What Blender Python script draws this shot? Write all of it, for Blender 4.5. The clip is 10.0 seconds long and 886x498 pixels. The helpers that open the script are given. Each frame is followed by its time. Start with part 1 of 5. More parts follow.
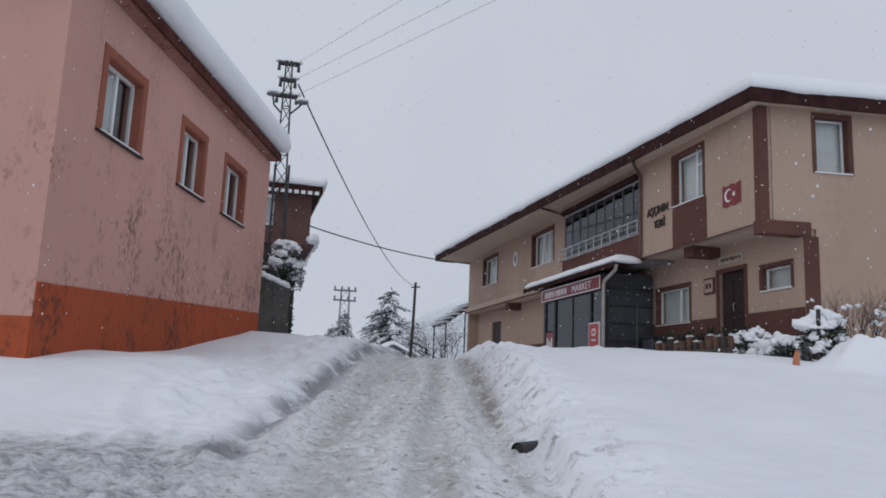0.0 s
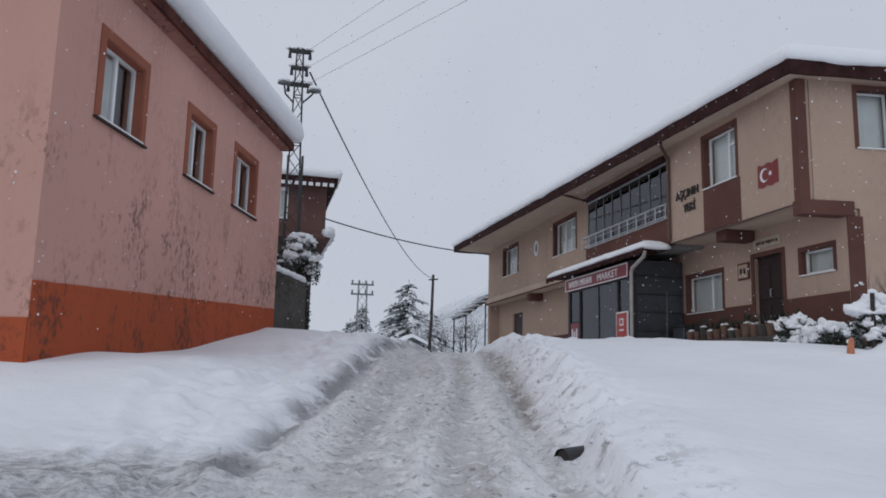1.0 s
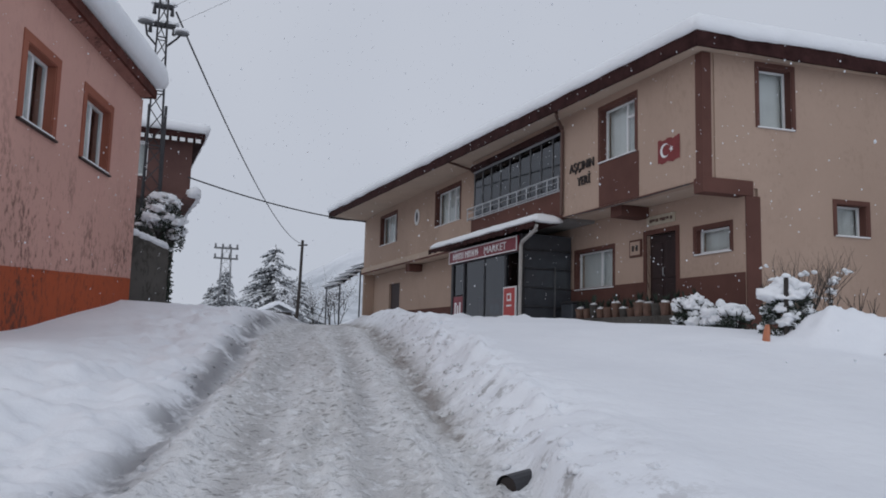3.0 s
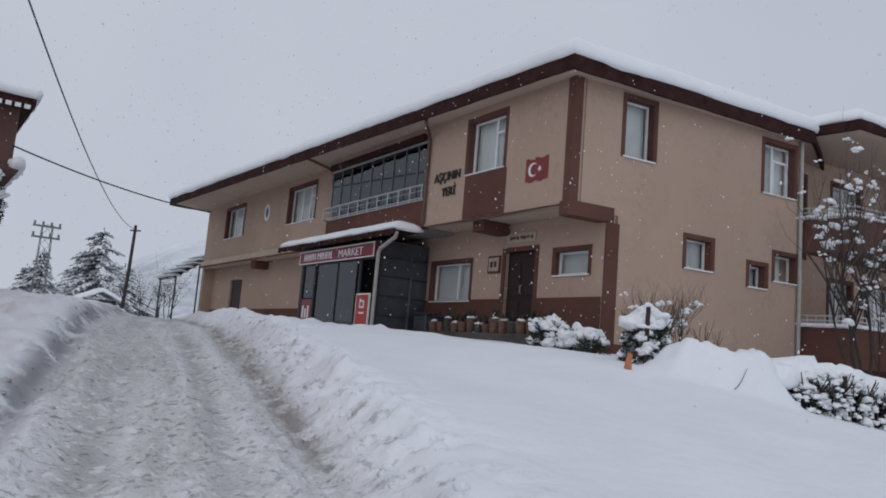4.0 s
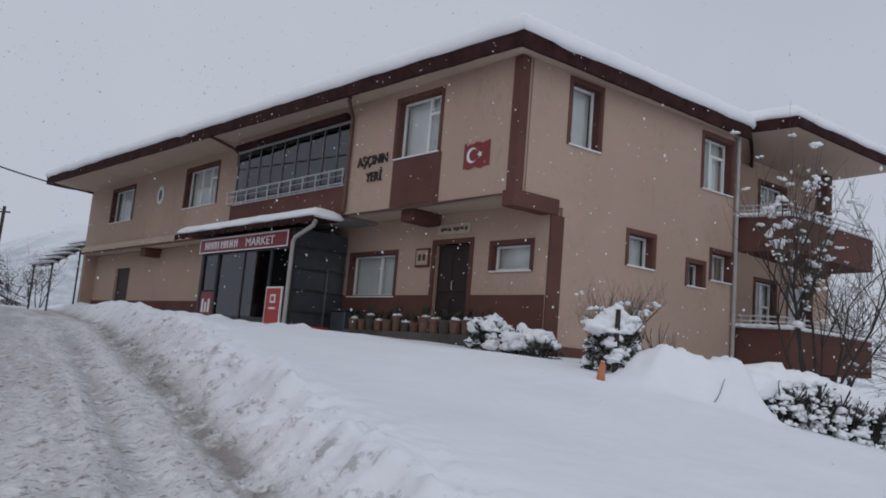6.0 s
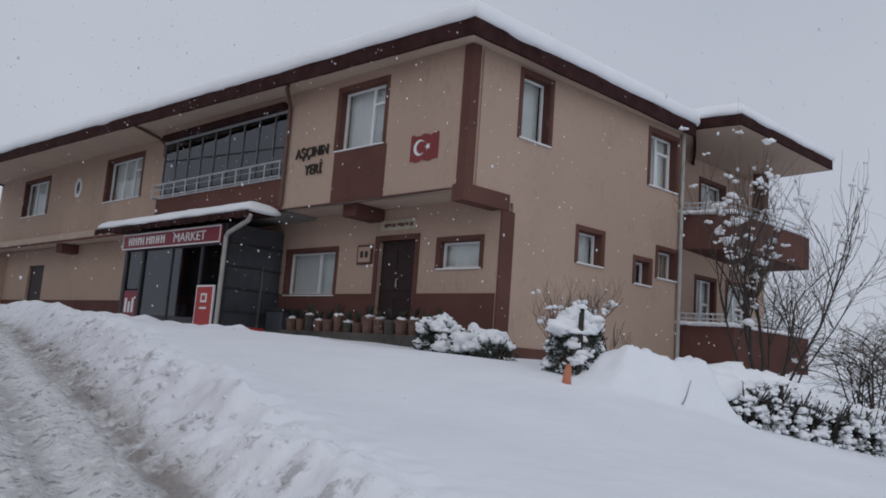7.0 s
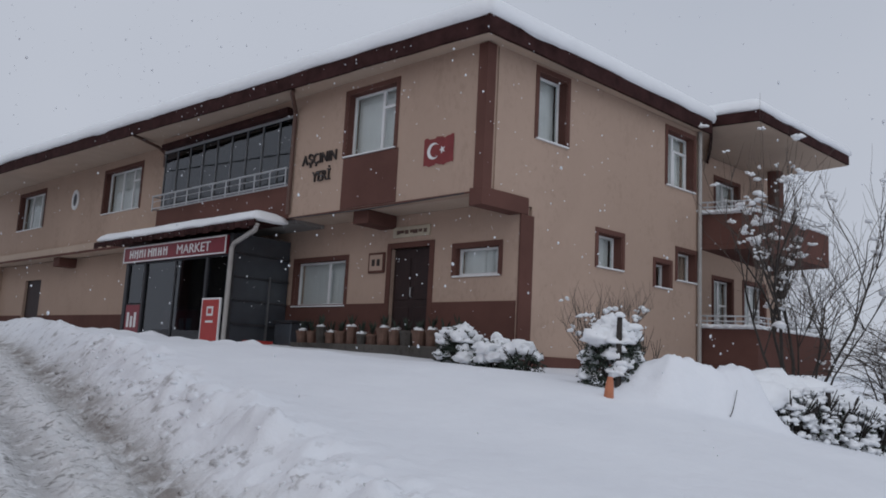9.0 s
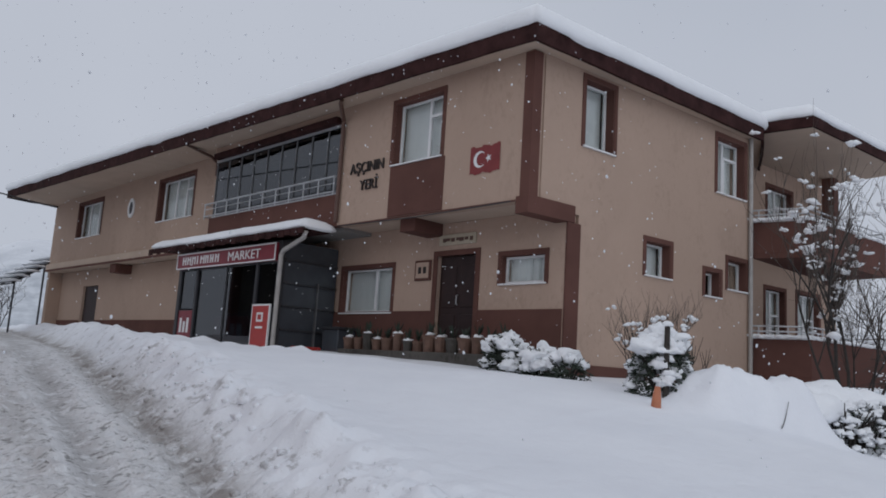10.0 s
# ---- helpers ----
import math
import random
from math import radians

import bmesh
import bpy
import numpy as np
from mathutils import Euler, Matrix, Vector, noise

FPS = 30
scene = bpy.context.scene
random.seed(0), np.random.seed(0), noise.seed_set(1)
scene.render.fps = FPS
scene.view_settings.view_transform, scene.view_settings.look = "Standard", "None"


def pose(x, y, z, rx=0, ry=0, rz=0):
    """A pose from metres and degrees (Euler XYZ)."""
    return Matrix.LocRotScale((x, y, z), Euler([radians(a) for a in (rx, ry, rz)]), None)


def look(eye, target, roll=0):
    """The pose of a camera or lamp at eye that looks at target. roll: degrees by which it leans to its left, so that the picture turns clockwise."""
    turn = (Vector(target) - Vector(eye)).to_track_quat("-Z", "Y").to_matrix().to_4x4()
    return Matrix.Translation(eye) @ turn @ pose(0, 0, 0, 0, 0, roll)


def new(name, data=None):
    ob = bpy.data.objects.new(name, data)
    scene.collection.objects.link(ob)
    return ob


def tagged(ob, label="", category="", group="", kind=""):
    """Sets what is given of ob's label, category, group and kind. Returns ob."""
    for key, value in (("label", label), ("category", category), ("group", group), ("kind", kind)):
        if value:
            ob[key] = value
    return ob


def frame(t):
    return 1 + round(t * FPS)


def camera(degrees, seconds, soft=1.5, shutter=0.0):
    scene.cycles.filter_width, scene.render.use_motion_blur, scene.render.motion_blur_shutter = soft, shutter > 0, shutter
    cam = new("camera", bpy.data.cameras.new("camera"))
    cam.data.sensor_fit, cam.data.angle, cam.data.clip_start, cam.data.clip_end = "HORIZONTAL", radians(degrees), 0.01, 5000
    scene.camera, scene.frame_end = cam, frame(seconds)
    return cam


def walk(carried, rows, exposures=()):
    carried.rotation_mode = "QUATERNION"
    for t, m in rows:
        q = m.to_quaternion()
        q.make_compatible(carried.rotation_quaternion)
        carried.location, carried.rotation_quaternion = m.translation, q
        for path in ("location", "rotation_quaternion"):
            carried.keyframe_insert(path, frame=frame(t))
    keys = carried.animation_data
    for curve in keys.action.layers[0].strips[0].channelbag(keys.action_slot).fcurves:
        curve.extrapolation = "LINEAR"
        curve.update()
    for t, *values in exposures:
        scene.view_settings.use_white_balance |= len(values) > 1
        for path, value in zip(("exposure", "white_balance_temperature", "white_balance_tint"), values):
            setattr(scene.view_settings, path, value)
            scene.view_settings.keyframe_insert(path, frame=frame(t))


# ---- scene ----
# camera: seconds, x, y, z, yaw, pitch, lean (degrees)
cam = camera(58.66, 10.0, soft=1.8)
ROWS = [
    (0, -1.476, 3.352, 1.702, -13.33, 9.69, 2.33),
    (0.5, -1.489, 3.758, 1.746, -12.62, 9.46, 2.24),
    (1, -1.400, 4.212, 1.775, -12.16, 9.09, 1.30),
    (1.5, -1.353, 4.661, 1.822, -11.95, 8.30, 0.55),
    (2, -1.349, 5.099, 1.854, -15.93, 6.01, 2.51),
    (2.2, -1.390, 5.245, 1.863, -16.43, 4.95, 2.94),
    (3.3, -1.446, 6.056, 2.141, -25.51, 7.79, 2.05),
    (3.5, -1.462, 6.214, 2.163, -28.15, 7.82, 3.21),
    (4, -1.490, 6.639, 2.197, -33.38, 7.79, 4.76),
    (4.5, -1.536, 7.131, 2.236, -38.05, 8.11, 4.99),
    (5, -1.459, 7.601, 2.288, -40.25, 8.05, 4.54),
    (6.5, -1.079, 8.905, 2.398, -42.80, 7.65, 5.40),
    (7, -0.995, 9.286, 2.421, -46.72, 8.02, 4.24),
    (7.5, -0.956, 9.637, 2.460, -47.37, 8.39, 4.02),
    (8, -0.967, 9.895, 2.495, -47.50, 8.43, 3.25),
    (8.5, -0.948, 9.960, 2.517, -47.76, 8.37, 3.10),
    (9, -0.877, 10.000, 2.532, -47.11, 8.33, 2.94),
    (9.5, -0.909, 9.975, 2.537, -44.19, 8.48, 3.39),
    (10, -0.922, 9.954, 2.524, -43.69, 8.70, 3.62),
]


def eye_pose(x, y, z, yaw, pitch, lean):
    a, b = radians(yaw), radians(pitch)
    way = Vector((-math.sin(a) * math.cos(b), math.cos(a) * math.cos(b), math.sin(b)))
    eye = Vector((x, y, z))
    return look(eye, eye + way, lean)


walk(cam, [(t, eye_pose(*row)) for t, *row in ROWS],
     exposures=((0.0, 0.05), (2.0, -0.03), (4.0, -0.04), (6.5, -0.11), (8.0, -0.11), (10.0, -0.08)))

# ---- world and light: dull overcast snow day ----
world = bpy.data.worlds.new("overcast")
scene.world = world
world.use_nodes = True
wn, wl = world.node_tree.nodes, world.node_tree.links
wn.clear()
w_out = wn.new("ShaderNodeOutputWorld")
w_bg = wn.new("ShaderNodeBackground")
w_sky = wn.new("ShaderNodeTexSky")
w_sky.sky_type, w_sky.sun_disc = "NISHITA", False
w_sky.sun_elevation, w_sky.sun_rotation = radians(33), radians(229)
w_mix = wn.new("ShaderNodeMix")
w_mix.data_type = "RGBA"
w_mix.inputs[0].default_value = 0.985
w_bg.inputs[1].default_value = 0.1
# soft, broad unevenness of the cloud cover
w_way = wn.new("ShaderNodeTexCoord")
w_noise = wn.new("ShaderNodeTexNoise")
w_noise.inputs["Scale"].default_value, w_noise.inputs["Detail"].default_value = 1.6, 3.0
w_ramp = wn.new("ShaderNodeValToRGB")
w_ramp.color_ramp.elements[0].position, w_ramp.color_ramp.elements[0].color = 0.3, (4.7, 5.1, 5.95, 1)
w_ramp.color_ramp.elements[1].position, w_ramp.color_ramp.elements[1].color = 0.7, (5.4, 5.75, 6.55, 1)
wl.new(w_way.outputs["Generated"], w_noise.inputs[0])
wl.new(w_noise.outputs[0], w_ramp.inputs[0])
wl.new(w_ramp.outputs[0], w_mix.inputs[7])
wl.new(w_sky.outputs[0], w_mix.inputs[6])
wl.new(w_mix.outputs[2], w_bg.inputs[0])
wl.new(w_bg.outputs[0], w_out.inputs[0])
sun = new("sun", bpy.data.lights.new("sun", "SUN"))
sun.data.energy, sun.data.angle, sun.data.color = 0.68, radians(100), (1.0, 0.98, 0.95)
sun.matrix_world = look((-17, -12, 18), (4, 6, 0))


# ---- materials ----
class Nodes:
    """Small helper that writes a node material."""

    def __init__(self, name):
        self.mat = bpy.data.materials.new(name)
        self.mat.use_nodes = True
        self.n, self.l = self.mat.node_tree.nodes, self.mat.node_tree.links
        self.n.clear()
        self.out = self.n.new("ShaderNodeOutputMaterial")
        self.bsdf = self.n.new("ShaderNodeBsdfPrincipled")
        self.l.new(self.bsdf.outputs[0], self.out.inputs[0])
        self.coord = self.n.new("ShaderNodeNewGeometry")

    def noise(self, scale, detail=4.0, rough=0.6, stretch=(1, 1, 1)):
        m = self.n.new("ShaderNodeMapping")
        m.inputs["Scale"].default_value = stretch
        self.l.new(self.coord.outputs["Position"], m.inputs[0])
        t = self.n.new("ShaderNodeTexNoise")
        t.inputs["Scale"].default_value, t.inputs["Detail"].default_value, t.inputs["Roughness"].default_value = scale, detail, rough
        self.l.new(m.outputs[0], t.inputs[0])
        return t.outputs[0]

    def ramp(self, fac, stops):
        r = self.n.new("ShaderNodeValToRGB")
        while len(r.color_ramp.elements) < len(stops):
            r.color_ramp.elements.new(0.5)
        for e, (p, c) in zip(r.color_ramp.elements, stops):
            e.position = p
            e.color = (*c, 1) if isinstance(c, tuple) else (c, c, c, 1)
        self.l.new(fac, r.inputs[0])
        return r.outputs[0]

    def mix(self, fac, a, b, blend="MIX"):
        m = self.n.new("ShaderNodeMix")
        m.data_type, m.blend_type = "RGBA", blend
        for value, socket in ((fac, m.inputs[0]), (a, m.inputs[6]), (b, m.inputs[7])):
            if isinstance(value, bpy.types.NodeSocket):
                self.l.new(value, socket)
            elif isinstance(value, tuple):
                socket.default_value = (*value, 1)
            else:
                socket.default_value = value
        return m.outputs[2]

    def math(self, op, a, b=0.0):
        m = self.n.new("ShaderNodeMath")
        m.operation = op
        for value, socket in ((a, m.inputs[0]), (b, m.inputs[1])):
            if isinstance(value, bpy.types.NodeSocket):
                self.l.new(value, socket)
            else:
                socket.default_value = value
        return m.outputs[0]

    def axis(self, which):
        s = self.n.new("ShaderNodeSeparateXYZ")
        self.l.new(self.coord.outputs["Position"], s.inputs[0])
        return s.outputs[which]

    def done(self, colour, rough=0.8, bump=None, depth=0.01, metal=0.0, spec=0.3):
        for value, key in ((colour, "Base Color"), (rough, "Roughness")):
            if isinstance(value, bpy.types.NodeSocket):
                self.l.new(value, self.bsdf.inputs[key])
            elif isinstance(value, tuple):
                self.bsdf.inputs[key].default_value = (*value, 1)
            else:
                self.bsdf.inputs[key].default_value = value
        self.bsdf.inputs["Metallic"].default_value = metal
        self.bsdf.inputs["Specular IOR Level"].default_value = spec
        if bump is not None:
            b = self.n.new("ShaderNodeBump")
            b.inputs["Distance"].default_value, b.inputs["Strength"].default_value = depth, 1.0
            self.l.new(bump, b.inputs["Height"])
            self.l.new(b.outputs[0], self.bsdf.inputs["Normal"])
        return self.mat


def plaster(name, light, dark, depth=0.004, stain=None, amount=0.0, damp=None):
    k = Nodes(name)
    col = k.mix(k.ramp(k.noise(0.7, 5), [(0.35, 0.0), (0.7, 1.0)]), dark, light)
    col = k.mix(k.ramp(k.noise(9.0, 3), [(0.3, 0.0), (0.75, 0.25)]), col, tuple(c * 0.82 for c in light))
    if stain:
        broad = k.ramp(k.noise(0.45, 3), [(0.36, 0.1), (0.56, 1.0)])
        fine = k.math("ADD", k.math("MULTIPLY", k.noise(11.0, 6, 0.7, (1, 1, 0.6)), 0.6), k.math("MULTIPLY", k.noise(1.6, 5, 0.65, (1, 1, 0.5)), 0.4))
        streak = k.ramp(fine, [(0.515, 0.0), (0.585, amount)])
        col = k.mix(k.ramp(k.noise(0.35, 5), [(0.42, 0.0), (0.68, 0.55)]), col, tuple(0.5 * (c + d) for c, d in zip(stain, light)))
        spots = k.math("MULTIPLY", streak, broad)
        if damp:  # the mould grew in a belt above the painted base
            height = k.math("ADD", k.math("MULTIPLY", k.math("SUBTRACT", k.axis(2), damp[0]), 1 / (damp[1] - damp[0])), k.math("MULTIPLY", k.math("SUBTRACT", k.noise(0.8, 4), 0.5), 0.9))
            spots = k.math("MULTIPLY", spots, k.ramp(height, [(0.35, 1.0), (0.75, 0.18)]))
        col = k.mix(spots, col, stain)
    return k.done(col, 0.9, k.noise(60, 3), depth, 0.0, 0.12)


def paint(name, colour, rough=0.5, metal=0.0, vary=0.2, scale=4.0, spec=0.4):
    k = Nodes(name)
    col = k.mix(k.ramp(k.noise(scale, 5), [(0.3, 0.0), (0.7, 1.0)]), tuple(c * (1 - vary) for c in colour), colour)
    return k.done(col, rough, k.noise(scale * 12, 2), 0.002, metal, spec)


def snow_material(name="snow", tint=(0.86, 0.88, 0.91)):
    k = Nodes(name)
    col = k.mix(k.ramp(k.noise(0.8, 5), [(0.3, 0.0), (0.7, 1.0)]), tuple(c * 0.93 for c in tint), tint)
    lumps = k.math("ADD", k.math("MULTIPLY", k.noise(3.0, 4), 0.7), k.math("MULTIPLY", k.noise(25.0, 3), 0.3))
    return k.done(col, 0.75, lumps, 0.03, 0.0, 0.2)


SNOW = snow_material()


def ground_material(name):
    """Clean snow; along the track grey, churned slush with ruts and dark wet gaps."""
    k = Nodes(name)
    snow = k.mix(k.ramp(k.noise(0.6, 5), [(0.3, 0.0), (0.7, 1.0)]), (0.755, 0.775, 0.82), (0.83, 0.85, 0.89))
    x, y = k.axis(0), k.axis(1)
    across = k.math("ADD", k.math("SUBTRACT", x, k.math("MULTIPLY", y, 0.235)), 2.62)
    off = k.math("ABSOLUTE", across)
    wob = k.math("ADD", off, k.math("MULTIPLY", k.math("SUBTRACT", k.noise(2.2, 5), 0.5), 0.75))
    track = k.ramp(k.math("MULTIPLY", wob, 0.3), [(0.34, 1.0), (0.47, 0.0)])
    # the side lane that leaves to the left
    lane = k.math("ADD", k.math("ABSOLUTE", k.math("SUBTRACT", y, k.math("ADD", 9.2, k.math("MULTIPLY", x, -0.05)))), k.math("MULTIPLY", k.math("SUBTRACT", k.noise(1.3, 5), 0.5), 1.9))
    lane = k.math("MULTIPLY", k.ramp(k.math("MULTIPLY", lane, 0.4), [(0.50, 1.0), (0.80, 0.0)]), k.math("LESS_THAN", x, -0.6))
    both = k.math("MAXIMUM", track, lane)
    # streaks drawn out along the wheels' way
    warp = k.n.new("ShaderNodeCombineXYZ")
    k.l.new(across, warp.inputs[0])
    k.l.new(k.math("MULTIPLY", y, 0.07), warp.inputs[1])
    rut = k.n.new("ShaderNodeTexNoise")
    rut.inputs["Scale"].default_value, rut.inputs["Detail"].default_value = 2.4, 5.0
    k.l.new(warp.outputs[0], rut.inputs[0])
    dirty = k.mix(k.ramp(rut.outputs[0], [(0.36, 0.0), (0.60, 1.0)]), (0.53, 0.522, 0.52), (0.76, 0.765, 0.78))

    def line(at, width):
        v = k.math("MULTIPLY", k.math("SUBTRACT", across, at), 1.0 / width)
        return k.math("POWER", 2.718, k.math("MULTIPLY", k.math("MULTIPLY", v, v), -1.0))

    patch = k.ramp(k.noise(0.9, 4), [(0.36, 0.45), (0.60, 1.0)])
    for at, width in ((-0.68, 0.26), (0.33, 0.17)):
        dirty = k.mix(k.math("MULTIPLY", line(at, width), k.math("MULTIPLY", patch, 0.75)), dirty, (0.46, 0.455, 0.46))
    # short dark gaps torn across the ruts
    gaps = k.math("MULTIPLY", k.ramp(k.noise(13.0, 5, 0.62, (0.8, 1.7, 1.0)), [(0.54, 0.0), (0.63, 0.85)]), patch)
    dirty = k.mix(gaps, dirty, (0.20, 0.195, 0.19))
    dirty = k.mix(k.ramp(k.noise(6.0, 5, 0.7), [(0.52, 0.0), (0.62, 0.8)]), dirty, (0.79, 0.80, 0.82))
    col = k.mix(track, snow, dirty)
    wet = k.mix(k.ramp(k.noise(9.0, 6, 0.7, (0.8, 1.4, 1.0)), [(0.38, 0.0), (0.58, 1.0)]), (0.30, 0.305, 0.32), (0.64, 0.65, 0.67))
    col = k.mix(k.math("MULTIPLY", lane, k.math("SUBTRACT", 1.0, k.math("MULTIPLY", track, 0.7))), col, wet)
    # patchy dark grey in the trench along the verge and the brown, ploughed edge opposite
    deep = k.math("MULTIPLY", line(-1.5, 0.2), k.math("GREATER_THAN", y, 10.3))
    col = k.mix(k.math("MULTIPLY", deep, k.ramp(k.noise(1.6, 5, 0.65), [(0.38, 0.1), (0.52, 0.95)])), col, (0.27, 0.27, 0.285))
    earth = k.math("MULTIPLY", line(1.16, 0.16), k.math("GREATER_THAN", y, 12.5))
    col = k.mix(k.math("MULTIPLY", earth, k.ramp(k.noise(1.9, 5, 0.7), [(0.41, 0.0), (0.54, 0.92)])), col, (0.29, 0.265, 0.25))
    # grey spots scattered along the ploughed bank
    bank_spots = k.math("MULTIPLY", line(1.55, 0.5), k.ramp(k.noise(4.5, 6, 0.7), [(0.55, 0.0), (0.64, 0.75)]))
    col = k.mix(bank_spots, col, (0.36, 0.35, 0.35))
    height = k.math("ADD", k.math("MULTIPLY", k.noise(4.0, 4, 0.5), k.math("SUBTRACT", 0.5, k.math("MULTIPLY", both, 0.3))), k.math("MULTIPLY", k.noise(13.0, 4, 0.6), k.math("ADD", 0.10, k.math("MULTIPLY", both, 0.8))))
    rough = k.math("SUBTRACT", 0.8, k.math("MULTIPLY", both, 0.12))
    return k.done(col, rough, height, 0.06, 0.0, 0.2)


GROUND = ground_material("snow_ground")
BEIGE = plaster("beige_plaster", (0.485, 0.358, 0.285), (0.425, 0.312, 0.248), 0.003, (0.25, 0.18, 0.14), 0.25)
BROWN = plaster("brown_plaster", (0.150, 0.073, 0.060), (0.105, 0.052, 0.043), 0.003)
SOFFIT = plaster("soffit_plaster", (0.54, 0.43, 0.345), (0.47, 0.37, 0.30), 0.002)
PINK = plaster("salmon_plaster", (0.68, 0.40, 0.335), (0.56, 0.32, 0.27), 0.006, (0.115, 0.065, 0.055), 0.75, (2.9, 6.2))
ORANGE = plaster("orange_plaster", (0.48, 0.108, 0.046), (0.38, 0.083, 0.036), 0.006, (0.10, 0.05, 0.04), 0.85)
TRIM_ORANGE = plaster("rust_trim", (0.36, 0.135, 0.09), (0.27, 0.095, 0.065), 0.004)
RUST = plaster("stained_eaves", (0.40, 0.20, 0.165), (0.24, 0.11, 0.09), 0.006, (0.10, 0.055, 0.048), 0.8)
CONCRETE = plaster("old_render", (0.13, 0.12, 0.11), (0.06, 0.055, 0.05), 0.01, (0.05, 0.045, 0.04), 0.8)
BRICKISH = plaster("dull_red_render", (0.15, 0.085, 0.075), (0.10, 0.055, 0.05), 0.006)
FASCIA = paint("fascia_wood", (0.058, 0.026, 0.025), 0.85, 0, 0.6, 3, 0.08)
EAVERED = paint("eaves_board", (0.125, 0.045, 0.036), 0.85, 0, 0.6, 3, 0.08)
TILE = paint("roof_tile", (0.22, 0.07, 0.045), 0.7, 0, 0.4, 5)
WHITE = paint("white_plastic", (0.78, 0.79, 0.8), 0.35, 0, 0.06)
DARKWOOD = paint("dark_door", (0.030, 0.013, 0.012), 0.6, 0, 0.4, 6)
DARKMETAL = paint("dark_metal", (0.05, 0.05, 0.056), 0.5, 0.3, 0.3)
GALV = paint("galvanised_steel", (0.20, 0.205, 0.215), 0.5, 0.5, 0.3)
PIPE = paint("pipe_paint", (0.42, 0.40, 0.38), 0.5, 0.1, 0.2)
PIPEBROWN = paint("brown_pipe", (0.13, 0.075, 0.06), 0.5, 0.1, 0.2)
RAIL = paint("rail_metal", (0.55, 0.56, 0.58), 0.35, 0.6, 0.15)
SHOPGLASS = paint("dark_glazing", (0.06, 0.068, 0.08), 0.25, 0.0, 0.3, 2.0, 0.6)
SIGNRED = paint("sign_red", (0.20, 0.018, 0.03), 0.4, 0, 0.15)
POSTER = paint("poster_red", (0.42, 0.045, 0.04), 0.4, 0, 0.2)
FLAGRED = paint("flag_red", (0.22, 0.035, 0.036), 0.6, 0, 0.2)
LETTER = paint("letter_white", (0.75, 0.75, 0.75), 0.5, 0, 0.1)
LETTERDARK = paint("letter_dark", (0.03, 0.022, 0.02), 0.5, 0, 0.1)
CLAY = paint("clay_pot", (0.17, 0.10, 0.075), 0.8, 0, 0.4, 8)
CONE = paint("orange_plastic", (0.52, 0.19, 0.10), 0.5, 0, 0.25)
BARK = paint("bark", (0.05, 0.042, 0.038), 0.9, 0, 0.5, 10)
TWIG = paint("twig", (0.11, 0.09, 0.078), 0.9, 0, 0.4, 10)
LEAF = paint("evergreen", (0.035, 0.05, 0.035), 0.7, 0, 0.5, 12)
# pale grey: the mist before the far conifers is mixed into this colour
NEEDLE = paint("misty_needles", (0.165, 0.18, 0.19), 0.8, 0, 0.4, 6)
CURTAIN = paint("curtain", (0.80, 0.81, 0.80), 0.9, 0, 0.15, 2)
INSIDE = paint("room_paint", (0.28, 0.27, 0.26), 0.9, 0, 0.2, 1)


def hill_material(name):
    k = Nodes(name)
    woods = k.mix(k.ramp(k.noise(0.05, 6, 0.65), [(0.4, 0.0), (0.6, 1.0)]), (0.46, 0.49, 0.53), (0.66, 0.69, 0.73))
    # bare: mist over the ridge, put into the colour as a pale fade upwards
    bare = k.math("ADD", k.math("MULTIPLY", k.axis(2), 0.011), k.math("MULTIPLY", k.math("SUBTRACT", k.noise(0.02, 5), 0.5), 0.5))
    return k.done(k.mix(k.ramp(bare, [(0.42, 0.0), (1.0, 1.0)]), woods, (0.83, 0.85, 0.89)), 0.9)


HILL = hill_material("misty_woods")


def glass_material(name, tint, gloss):
    k = Nodes(name)
    k.n.remove(k.bsdf)
    clear = k.n.new("ShaderNodeBsdfTransparent")
    clear.inputs[0].default_value = (*tint, 1)
    shine = k.n.new("ShaderNodeBsdfGlossy")
    shine.inputs[1].default_value = 0.02
    face = k.n.new("ShaderNodeLayerWeight")
    face.inputs[0].default_value = 0.5
    shiny = k.math("ADD", gloss, k.math("MULTIPLY", k.math("POWER", face.outputs[1], 4.0), 0.2))
    m = k.n.new("ShaderNodeMixShader")
    k.l.new(shiny, m.inputs[0])
    k.l.new(clear.outputs[0], m.inputs[1])
    k.l.new(shine.outputs[0], m.inputs[2])
    k.l.new(m.outputs[0], k.out.inputs[0])
    return k.mat


def flake_material(name):
    k = Nodes(name)
    k.done((0.86, 0.88, 0.91), 0.8)
    through_light = k.n.new("ShaderNodeBsdfTranslucent")
    through_light.inputs[0].default_value = (0.9, 0.92, 0.95, 1)
    m = k.n.new("ShaderNodeMixShader")
    m.inputs[0].default_value = 0.6
    k.l.new(k.bsdf.outputs[0], m.inputs[1])
    k.l.new(through_light.outputs[0], m.inputs[2])
    k.l.new(m.outputs[0], k.out.inputs[0])
    return k.mat


FLAKE = flake_material("snowflake")
GLASS = glass_material("window_glass", (0.92, 0.94, 0.94), 0.06)
TINTED = glass_material("tinted_glass", (0.30, 0.35, 0.42), 0.11)


# ---- mesh helpers ----
PLACE = {}


def thing(name, at, label, category, group="", kind=""):
    ob = new(name)
    ob.empty_display_size = 0.2
    ob.matrix_basis = Matrix.Translation(at)
    PLACE[ob] = ob.matrix_basis.copy()
    return tagged(ob, label, category, group, kind)


